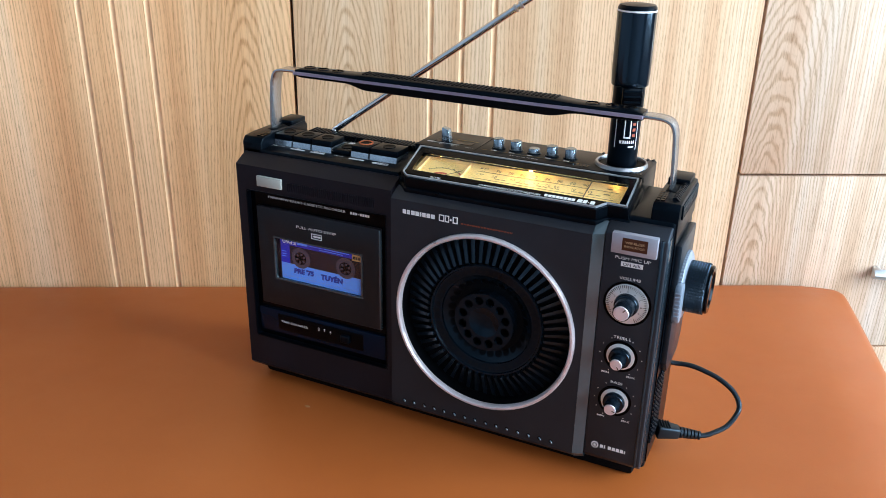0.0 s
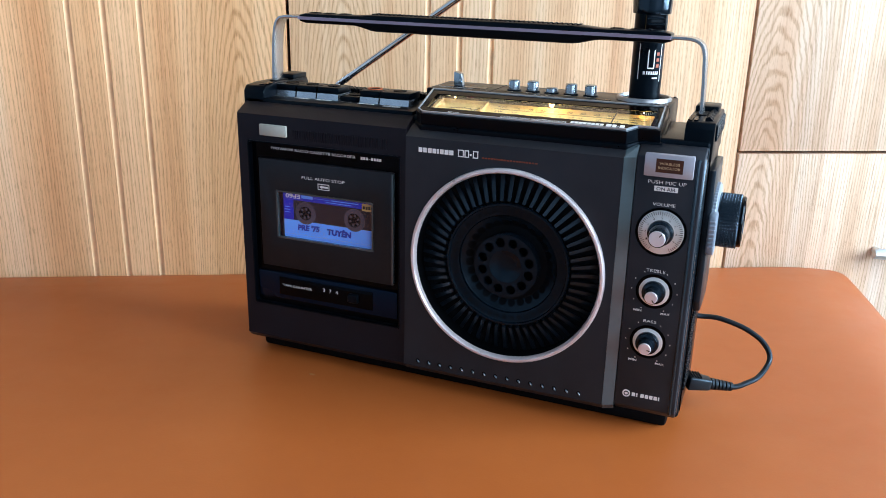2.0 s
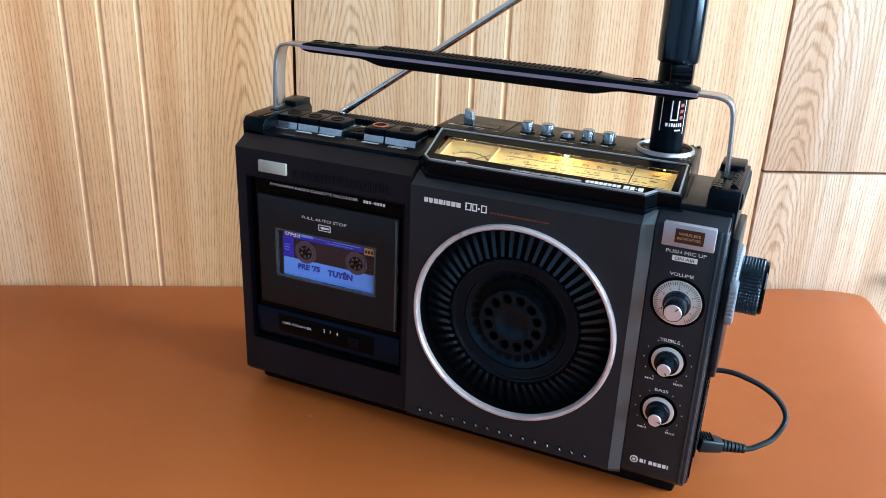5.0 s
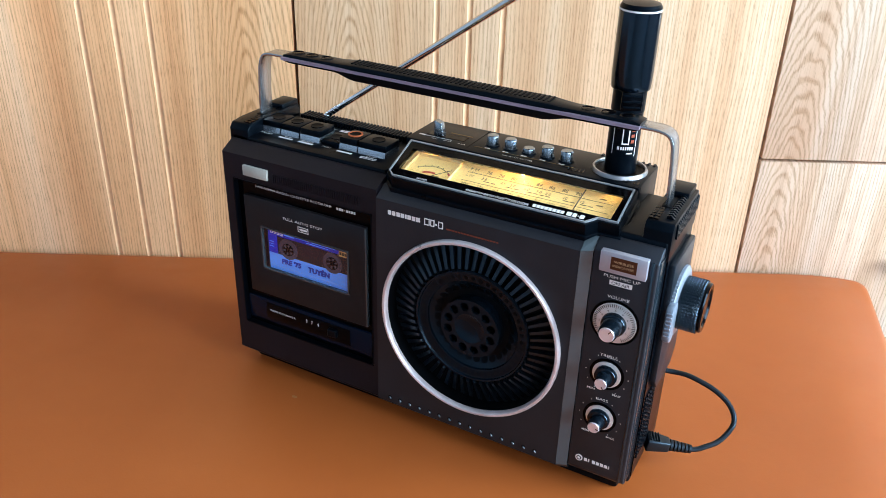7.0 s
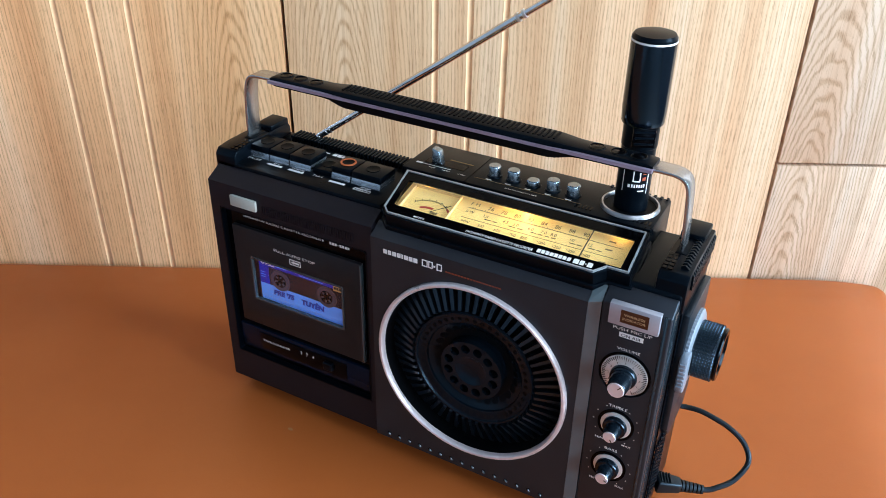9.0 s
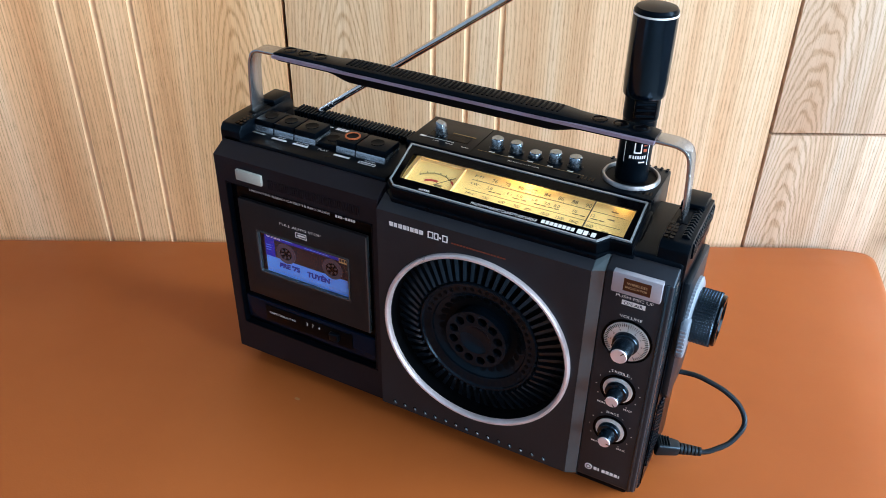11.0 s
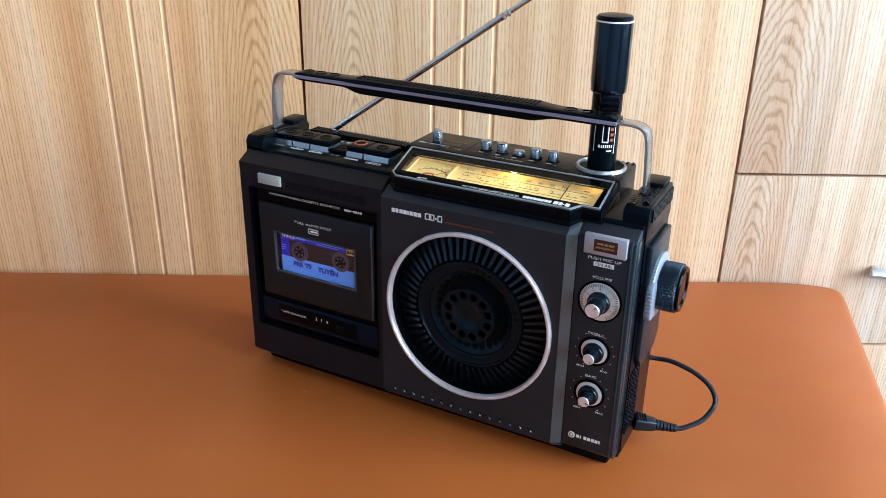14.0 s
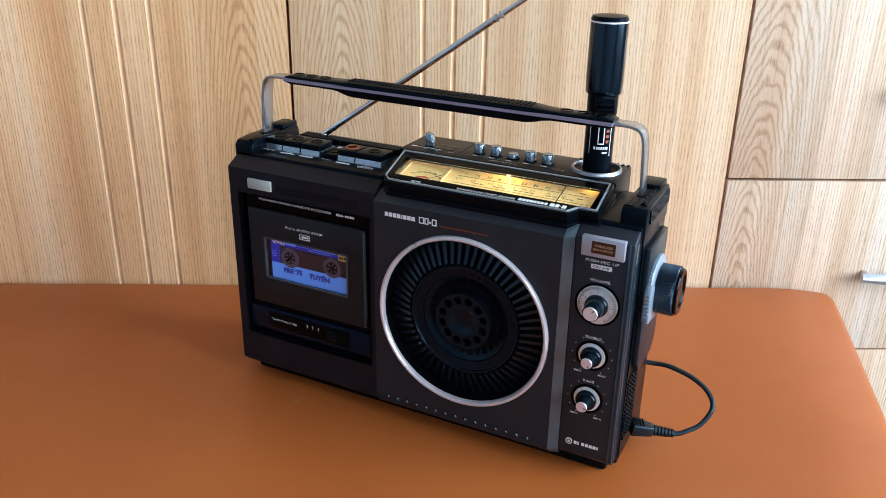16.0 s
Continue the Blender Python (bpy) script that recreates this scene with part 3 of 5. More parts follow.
pane = part("window_pane", block(WX0 + 0.0008, WX1 - 0.0008, 0.0026, 0.0032, WZ0 + 0.0008, WZ1 - 0.0008), GLASS, cassette_door, "clear plastic pane", smooth=0)
pane.visible_shadow = False
part("door_edge", block(DX1 - 0.0012, DX1 + 0.0003, 0.0008, 0.0046, DZ0 + 0.001, DZ1 - 0.001, 0.0004), BEVEL_GREY, cassette_door, "lighter edge of the door")
lettering("FULL AUTO STOP", 0.0385, 0.0023, on_front(-0.1037, 0.0012, 0.1590), WHITE_INK, cassette_door, 0.0)
part("arrow_frame", frame_ring(rect(-0.1085, -0.0982, 0.1508, 0.1556), rect(-0.1080, -0.0987, 0.1513, 0.1551), "y", 0.0011, 0.0015), WHITE_INK, cassette_door, smooth=0)
part("arrow", prism([(-0.1072, 0.1532), (-0.1045, 0.1546), (-0.1045, 0.1539), (-0.0995, 0.1539), (-0.0995, 0.1525), (-0.1045, 0.1525), (-0.1045, 0.1518)], "y", 0.0011, 0.0015), WHITE_INK, cassette_door, smooth=0)

# Tape counter below the door.
part("counter_strip", block(-0.1685, -0.0395, 0.0022, 0.006, 0.0520, 0.0745, 0.0006), NAVY, front_left, "smoked navy strip of the counter")
part("counter_window", block(-0.1480, -0.0610, 0.0014, 0.0030, 0.0560, 0.0715, 0.0004), GLOSSY_BLACK, front_left, "glossy black counter window")
lettering("TAPE COUNTER", 0.0278, 0.0021, on_front(-0.1306, 0.0012, 0.0648), WHITE_INK, front_left, 0.0)
for x, d in ((-0.1052, "3"), (-0.0994, "7"), (-0.0933, "4")):
    lettering(d, 0.0017 if d != "6" else 0.0019, 0.0031, on_front(x, 0.0012, 0.0664), WHITE_INK, front_left, 0.01, name="counter_digit")
part("reset_button", prism(rect(-0.0822, -0.0732, 0.0605, 0.0680), "y", -0.0018, 0.003, 0.0012, 3), BLACK, front_left, "small black reset button")

# Speaker side of the front: a plate that stands 3 mm proud, with a sloped right flank.
SX, SZ, SR = 0.0489, 0.1115, 0.0704
sp = hole_plate(-0.0308, 0.1285, 0.0175, 0.2015, SX, SZ, SR, -0.0030, 0.0145)
prism([(-0.0030, 0.2015), (0.0090, 0.2085), (0.0145, 0.2085), (0.0145, 0.2015)], "x", -0.0308, 0.1285, bm=sp)
prism([(-0.0030, 0.0175), (0.0020, 0.0125), (0.0145, 0.0125), (0.0145, 0.0175)], "x", -0.0308, 0.1285, bm=sp)
speaker_panel = part("speaker_panel", sp, CHARCOAL, radio, "charcoal painted speaker panel", smooth=0)
flank = bmesh.new()
low, high = [(0.1286, -0.0030), (0.1362, 0.0008), (0.1362, 0.0140), (0.1286, 0.0140)], [(0.1286, 0.0085), (0.1362, 0.0100), (0.1362, 0.0140), (0.1286, 0.0140)]
lower = [(0.1286, 0.0015), (0.1362, 0.0045), (0.1362, 0.0140), (0.1286, 0.0140)]
levels = [(lower, 0.0125), (low, 0.0175), (low, 0.2018), (high, 0.2088)]
rows = [[flank.verts.new((x, y, z)) for x, y in poly] for poly, z in levels]
for p, q in zip(rows, rows[1:]):
    for i in range(4):
        flank.faces.new((p[i], p[(i + 1) % 4], q[(i + 1) % 4], q[i]))
flank.faces.new(rows[0])
flank.faces.new(rows[-1])
part("flank", flank, BEVEL_GREY, speaker_panel, "slope beside the knobs, pale with window sheen", smooth=0)

to_front = Matrix.Translation((SX, 0, SZ)) @ AXIS_FRONT
# In the turned pieces below, height is measured towards the viewer.
part("trim_ring", lathe([(0.0702, 0.0025), (0.0706, 0.0050), (0.0716, 0.0062), (0.0730, 0.0062), (0.0740, 0.0052), (0.0743, 0.0034), (0.0743, 0.0010), (0.0702, 0.0010)], 128, True), RING_METAL, speaker_panel, "pinkish silver trim ring round the speaker", m=to_front)
part("grille_back", lathe([(0.0, -0.0120), (0.0707, -0.0120), (0.0707, 0.0020), (0.0702, 0.0020), (0.0702, -0.0100), (0.0, -0.0100)], 64), BLACK_MATT, speaker_panel, m=to_front)

# Radial fins, each leaning like a louvre.
fin_mesh = prism([(0.0492, -0.0012), (0.0697, -0.0016), (0.0697, 0.0016), (0.0492, 0.0012)], "z", -0.0050, -0.0010)
for v in fin_mesh.verts:
    v.co.z -= 0.0085 * (v.co.x - 0.0475) / 0.0222 - 0.15 * v.co.y
prism([(0.0474, -0.0052), (0.0474, -0.0046), (0.0490, -0.0018), (0.0494, -0.0052)], "y", -0.0011, 0.0011, bm=fin_mesh)   # sloped inner end
FINS = 56
fin = part("fin", fin_mesh, GRILLE, speaker_panel, smooth=0)
fin.matrix_local = to_front
for i in range(1, FINS):
    share("fin", fin, speaker_panel, to_front @ Matrix.Rotation(2 * math.pi * i / FINS, 4, "Z"))
part("outer_band", lathe([(0.0472, -0.0080), (0.0476, -0.0030), (0.0468, -0.0016), (0.0455, -0.0016), (0.0448, -0.0030), (0.0380, -0.0042), (0.0374, -0.0052), (0.0374, -0.0090)], 96), BOWL, speaker_panel, "raised rim inside the fins", m=to_front)
hole = bmesh.new()
bmesh.ops.create_circle(hole, cap_ends=True, segments=10, radius=0.0017)
small_hole = part("hole", hole, BLACK_MATT, speaker_panel, smooth=0)
for i in range(44):
    m = to_front @ Matrix.Rotation(2 * math.pi * i / 44, 4, "Z") @ Matrix.Translation((0.0414, 0, -0.0034)) @ Matrix.Rotation(-0.17, 4, "Y")
    if i:
        share("hole", small_hole, speaker_panel, m)
    else:
        small_hole.matrix_local = m
part("cone", lathe([(0.0376, -0.0045), (0.0372, -0.0054), (0.0270, -0.0114), (0.0230, -0.0116)], 96), BOWL, speaker_panel, "sloped dark bowl", m=to_front)
hole = bmesh.new()
bmesh.ops.create_circle(hole, cap_ends=True, segments=14, radius=0.0031)
large_hole = part("hole", hole, BLACK_MATT, speaker_panel, smooth=0)
for i in range(28):
    m = to_front @ Matrix.Rotation(2 * math.pi * (i + 0.5) / 28, 4, "Z") @ Matrix.Translation((0.0312, 0, -0.0087)) @ Matrix.Rotation(-0.53, 4, "Y")
    if i:
        share("hole", large_hole, speaker_panel, m)
    else:
        large_hole.matrix_local = m


def holed_disc(r0, r1, holes, hr, hq, height, thick):
    """A ring with a circle of round holes right through it."""
    bm = bmesh.new()
    n = 18
    step = 2 * math.pi / holes
    for k in range(holes):
        c = Vector((hq * math.cos((k + 0.5) * step), hq * math.sin((k + 0.5) * step)))
        outer, inner = [], []
        for i in range(n * 4):
            f, side = (i % n) / n, i // n
            if side == 0:
                r, q = r0 + (r1 - r0) * f, k * step
            elif side == 1:
                r, q = r1, (k + f) * step
            elif side == 2:
                r, q = r1 - (r1 - r0) * f, (k + 1) * step
            else:
                r, q = r0, (k + 1 - f) * step
            p = Vector((r * math.cos(q), r * math.sin(q)))
            d = (p - c).normalized()
            outer.append(tuple(p))
            inner.append(tuple(c + d * hr))
        frame_ring(outer, inner, "z", height - thick, height, bm=bm)
    bmesh.ops.remove_doubles(bm, verts=bm.verts, dist=1e-6)
    return bm


part("centre_ring", holed_disc(0.0125, 0.0242, 12, 0.00355, 0.0184, 0.0000, 0.0030), BOWL, speaker_panel, "centre ring with twelve round holes", m=to_front, smooth=0)
part("centre_wall", lathe([(0.0243, -0.0001), (0.0243, -0.0100), (0.0236, -0.0100), (0.0236, -0.0001)], 64, True), BOWL, speaker_panel, m=to_front)
part("centre_dome", lathe([(0.0126, -0.0100), (0.0126, -0.0002), (0.0118, -0.0004), (0.0095, -0.0020), (0.005, -0.0031), (0.0, -0.0034)], 48), BOWL, speaker_panel, "shallow dished centre cap", m=to_front)
# Dimples: a pale raised lens stands for the glint, a black disc for shade.
knob_bump = bmesh.new()
bmesh.ops.create_uvsphere(knob_bump, u_segments=12, v_segments=8, radius=1, matrix=Matrix.Rotation(0.9, 4, "Y") @ Matrix.Diagonal((0.0017, 0.0014, 0.0009, 1)))
dimple_glint = part("dimple_glint", knob_bump, plastic("dimple_glint_grey", (0.04, 0.06, 0.075), 0.16, bump=0.0, specular=0.8), speaker_panel)
dimple_glint.matrix_local = Matrix.Translation((-0.0185, -0.0030, 0.0225))
pit = bmesh.new()
bmesh.ops.create_circle(pit, cap_ends=True, segments=14, radius=0.0016, matrix=Matrix.Diagonal((1, 1, 1.15, 1)) @ Matrix.Rotation(math.pi / 2, 4, "X"))
dimple_shade = part("dimple_shade", pit, BLACK_MATT, speaker_panel, smooth=0)
dimple_shade.matrix_local = Matrix.Translation((-0.0189, -0.0032, 0.0230))
for i in range(1, 15):
    share("dimple_glint", dimple_glint, speaker_panel, Matrix.Translation((-0.0185 + i * 0.00926, -0.0030, 0.0225)))
    share("dimple_shade", dimple_shade, speaker_panel, Matrix.Translation((-0.0189 + i * 0.00926, -0.0032, 0.0230)))

# Maker's lettering as plain blocks, and the dull orange line beside it.
white = [(-0.0210 + i * 0.00365, -0.0210 + i * 0.00365 + w) for i, w in enumerate((0.0029, 0.0027, 0.0030, 0.0030, 0.0014, 0.0029, 0.0030, 0.0032))]
white[5:] = [(a - 0.0015, b - 0.0015) for a, b in white[5:]]
bars([(a, b, -0.0017, 0.0017) for a, b in white], 0.0034, on_front(0.0008, -0.0031, 0.1925), WHITE_INK, speaker_panel)
for x0, x1 in ((0.0098, 0.0142), (0.0148, 0.0182), (0.0212, 0.0252)):
    part("outlined_block", frame_ring(rect(x0 + 0.0008, x1 + 0.0008, 0.1902, 0.1955), rect(x0 + 0.0015, x1 + 0.0001, 0.1909, 0.1948), "y", -0.0034, -0.0030), WHITE_INK, speaker_panel, smooth=0)
bars([(0.0188, 0.0202)], 0.0014, on_front(0.0008, -0.0031, 0.1924), WHITE_INK, speaker_panel)
bars([(0.0280 + i * 0.0023, 0.0280 + i * 0.0023 + 0.0018) for i in range(18)], 0.0010, on_front(0.0008, -0.0031, 0.1912), ORANGE_INK, speaker_panel)

# The knob panel.
kp = prism([(0.0010, 0.0190), (0.0010, 0.2035), (0.0120, 0.2105), (0.0165, 0.2105), (0.0165, 0.0140), (0.0055, 0.0140)], "x", 0.1363, 0.1800, 0.0012, 3)
knob_panel = part("knob_panel", kp, CHARCOAL, radio, "charcoal panel that carries the knobs")
part("edge_trim", prism([(0.1752, 0.0004), (0.1764, 0.0002), (0.1808, 0.0038), (0.1808, 0.0132), (0.1770, 0.0132), (0.1752, 0.0014)], "z", 0.0180, 0.2040, 0.0004), plastic("dark_satin_edge", (0.010, 0.016, 0.022), 0.22, bump=0.02, specular=0.6), knob_panel, "glossier rounded corner edge")
part("indicator_plate", prism(rect(0.1422, 0.1738, 0.1912, 0.2062), "y", -0.0030, 0.002, 0.0005), plastic("satin_plate", (0.40, 0.41, 0.49), 0.32, bump=0.02, metallic=0.35), knob_panel, "brushed silver indicator plate")
part("indicator_window", prism(rect(0.1497, 0.1672, 0.1943, 0.2034), "y", -0.0033, -0.0020), BROWN_WINDOW, knob_panel, "smoked brown indicator window", smooth=0)
AMBER_INK = flat("faded_amber_ink", (0.42, 0.27, 0.15))
lettering("WIRELESS", 0.0132, 0.0018, on_front(0.1584, -0.0035, 0.2003), AMBER_INK, knob_panel, 0.01)
lettering("INDICATOR", 0.0142, 0.0018, on_front(0.1584, -0.0035, 0.1974), AMBER_INK, knob_panel, 0.01)
FK = 0.0008
lettering("PUSH MIC UP", 0.0248, 0.0023, on_front(0.1576, FK, 0.1868), WHITE_INK, knob_panel, 0.0)
part("on_air_box", prism(rect(0.1496, 0.1650, 0.1808, 0.1842), "y", FK - 0.0001, 0.0016), WHITE_INK, knob_panel, smooth=0)
lettering("ON AIR", 0.0125, 0.0023, on_front(0.1573, FK - 0.0003, 0.1825), CHARCOAL, knob_panel, 0.01)
lettering("VOLUME", 0.0150, 0.0022, on_front(0.1571, FK, 0.1718), WHITE_INK, knob_panel, 0.0)
lettering("TREBLE", 0.0128, 0.0022, on_front(0.1564, FK, 0.1248), WHITE_INK, knob_panel, 0.0)
lettering("BASS", 0.0088, 0.0021, on_front(0.1560, FK, 0.0873), WHITE_INK, knob_panel, 0.0)
for z in (0.0945, 0.0563):
    lettering("MIN", 0.0056, 0.0017, on_front(0.1467, FK, z), WHITE_INK, knob_panel, 0.01)
    lettering("MAX", 0.0062, 0.0017, on_front(0.1657, FK, z), WHITE_INK, knob_panel, 0.01)


def rotary_knob(name, x, z, r, disc, r_knob, length, turn, label, scale_marks):
    """A dark well, a spun silver disc and a black knob with a silver cap, its axis towards the viewer."""
    m = Matrix.Translation((x, 0.0010, z)) @ AXIS_FRONT
    rc = r_knob * (1.30 if scale_marks else 1.50)
    k = part(name, lathe([(rc, 0.0018), (rc * 0.98, 0.0046), (rc * 0.93, 0.0054), (r_knob * 1.06, 0.0058), (r_knob * 0.92, length - 0.0008), (r_knob * 0.88, length), (0, length)], 40), KNOB_BLACK, radio, label, m=m)
    part("well", lathe([(0, 0.0004), (r * 0.965, 0.0004), (r, 0.0010), (r * 1.0, -0.002), (0, -0.002)], 56), GLOSSY_BLACK, k, m=m)
    part("disc", lathe([(0, 0.0020), (disc * 0.62, 0.0022), (disc, 0.0012), (disc, 0.0002), (0, 0.0002)], 56), DIAL_SILVER, k, "spun silver disc", m=m)
    part("cap", lathe([(0, length + 0.0009), (r_knob * 0.76, length + 0.0008), (r_knob * 0.81, length + 0.0002), (r_knob * 0.81, length - 0.0006), (0, length - 0.0006)], 40), SATIN_SILVER, k, "bright silver cap", m=m)
    part("pointer", block(r_knob * 0.30, r_knob * 0.72, -0.0003, 0.0003, length + 0.0008, length + 0.0011), BLACK_INK, k, m=m @ Matrix.Rotation(turn, 4, "Z"), smooth=0)
    if scale_marks:
        ticks = bmesh.new()
        for i in range(51):
            q = math.radians(-60 + 300 * i / 50)
            big = i % 5 == 0
            t = prism([(disc * (0.76 if big else 0.83), -0.00010), (disc * 0.97, -0.00010), (disc * 0.97, 0.00010), (disc * (0.76 if big else 0.83), 0.00010)], "z", 0.0012, 0.00215)
            t.transform(Matrix.Rotation(q, 4, "Z"))
            tmp = bpy.data.meshes.new("tick")
            t.to_mesh(tmp)
            t.free()
            ticks.from_mesh(tmp)
            bpy.data.meshes.remove(tmp)
        tagged(part("scale_ticks", ticks, BLACK_INK, k, "fine printed scale", m=m, smooth=0), kind="stuff")
        for i in range(1, 10):
            q = math.radians(240 - 30 * i)
            lettering(str(i), 0.0010, 0.0015, m @ Matrix.Translation((disc * 0.68 * math.cos(q), disc * 0.68 * math.sin(q), 0.0022)), BLACK_INK, k, 0.0, name="scale_number")
    else:
        spots = bmesh.new()
        for i in range(11):
            q = math.radians(-60 + 30 * i)
            bmesh.ops.create_circle(spots, cap_ends=True, segments=8, radius=0.00042, matrix=Matrix.Translation((r * 1.24 * math.cos(q), r * 1.24 * math.sin(q), 0.00025)))
        tagged(part("scale_dots", spots, WHITE_INK, k, "white printed dots", m=m, smooth=0), kind="stuff")
    return k


rotary_knob("volume_knob", 0.1570, 0.1528, 0.0170, 0.0152, 0.0068, 0.0172, 0.9, "black volume knob with silver cap", True)
rotary_knob("treble_knob", 0.1567, 0.1100, 0.0124, 0.0103, 0.0054, 0.0135, -1.0, "black treble knob with silver cap", False)
rotary_knob("bass_knob", 0.1560, 0.0718, 0.0124, 0.0103, 0.0054, 0.0135, -0.2, "black bass knob with silver cap", False)
part("emblem", lathe([(0, 0.0004), (0.0028, 0.0004), (0.0028, 0), (0, 0)], 24), WHITE_INK, knob_panel, "small round white emblem", m=Matrix.Translation((0.1448, 0.0010, 0.0290)) @ AXIS_FRONT)
part("emblem_ring", lathe([(0.0012, 0.0006), (0.0019, 0.0006), (0.0019, 0), (0.0012, 0)], 20, True), CHARCOAL, knob_panel, m=Matrix.Translation((0.1448, 0.0010, 0.0290)) @ AXIS_FRONT)
bars([(0.1488 + i * 0.0031, 0.1488 + i * 0.0031 + (0.0024 if i not in (1, 6) else 0.0010)) for i in range(7)], 0.0028, on_front(0, 0.0009, 0.0290), WHITE_INK, knob_panel)

# The deck top with its keys.
deck = part("deck_top", block(-0.1800, -0.0330, 0.0140, 0.0850, 0.2100, 0.2165, 0.0010), BLACK, radio, "black deck top")


KEY_METAL = plastic("key_metal", (0.42, 0.49, 0.58), 0.2, bump=0.0, metallic=0.85)


def deck_key(x0, x1, top, label, ring=False):
    key = part("key", block(x0, x1, 0.0330, 0.0535, top - 0.0052, top, 0.0008), BLACK, radio, label)
    front = bmesh.new()
    prism([(0.0318, 0.2160), (0.0328, top - 0.0050), (0.0530, top - 0.0050), (0.0530, 0.2160)], "x", x0 + 0.0002, x1 - 0.0002, bm=front)
    part("key_front", front, KEY_METAL, key, "bright metal key front", smooth=0)
    c = ((x0 + x1) / 2, 0.0432)
    part("finger_dish", lathe([(0, top - 0.0006 + 0.0008), (0.0046, top + 0.0004), (0.0052, top + 0.0006), (0.0054, top - 0.001)], 32), BLACK_MATT, key, m=Matrix.Translation((c[0], c[1], 0)))
    if ring:
        part("ring_mark", lathe([(0.0047, top + 0.0006), (0.0047, top + 0.0010), (0.0060, top + 0.0010), (0.0060, top + 0.0002)], 40, True), flat("orange_print", (0.50, 0.12, 0.04)), key, "orange record ring", m=Matrix.Translation((c[0], c[1], 0)))
    return key


for x0, x1, top in ((-0.1632, -0.1456, 0.2262), (-0.1446, -0.1266, 0.2262), (-0.1256, -0.1062, 0.2262), (-0.1050, -0.0885, 0.2205), (-0.0873, -0.0706, 0.2262), (-0.0696, -0.0446, 0.2262)):
    deck_key(x0, x1, top, "black piano key with chrome front" if top > 0.222 else "black piano key pressed down", ring=x0 == -0.0873)
DK = 0.2167
deck_print = lambda x, y: Matrix.Translation((x, y, DK))
lettering("PAUSE", 0.0120, 0.0022, deck_print(-0.1570, 0.0292), WHITE_INK, deck, 0.01)
lettering("F.F", 0.0060, 0.0018, deck_print(-0.1360, 0.0304), WHITE_INK, deck, 0.01)
lettering("REWIND", 0.0115, 0.0018, deck_print(-0.1165, 0.0304), WHITE_INK, deck, 0.01)
lettering("PLAY", 0.0090, 0.0022, deck_print(-0.0968, 0.0292), WHITE_INK, deck, 0.01)
for x in (-0.1362, -0.1165, -0.0790):
    bars([(-0.0068, 0.0068)], 0.0024, deck_print(x, 0.0272), WHITE_INK, deck)
lettering("STOP", 0.0085, 0.0020, deck_print(-0.0560, 0.0300), WHITE_INK, deck, 0.01)
part("eject_box", frame_ring(rect(-0.0635, -0.0495, 0.0250, 0.0280), rect(-0.0631, -0.0499, 0.0254, 0.0276), "z", 0.2160, DK + 0.0001), WHITE_INK, deck, smooth=0)
lettering("EJECT", 0.0100, 0.0016, deck_print(-0.0565, 0.0265), WHITE_INK, deck, 0.01)
bars([(-0.1215, -0.1120, -0.0005, 0.0005)] + [(-0.1090 + i * 0.0042, -0.1090 + i * 0.0042 + 0.0034) for i in range(7)] + [(-0.0775, -0.0738), (-0.0730, -0.0698), (-0.0690, -0.0680, -0.0004, 0.0004), (-0.0672, -0.0640)], 0.0042, deck_print(0, 0.0655), WHITE_INK, deck)
rib_bm = block(-0.0009, 0.0009, 0.0705, 0.0840, 0.2150, 0.2212, 0.0004, 1)
rib = part("rib", rib_bm, BLACK, deck)
rib.matrix_local = Matrix.Translation((-0.1530, 0, 0))
for i in range(1, 36):
    share("rib", rib, deck, Matrix.Translation((-0.1530 + i * 0.00316, 0, 0)))

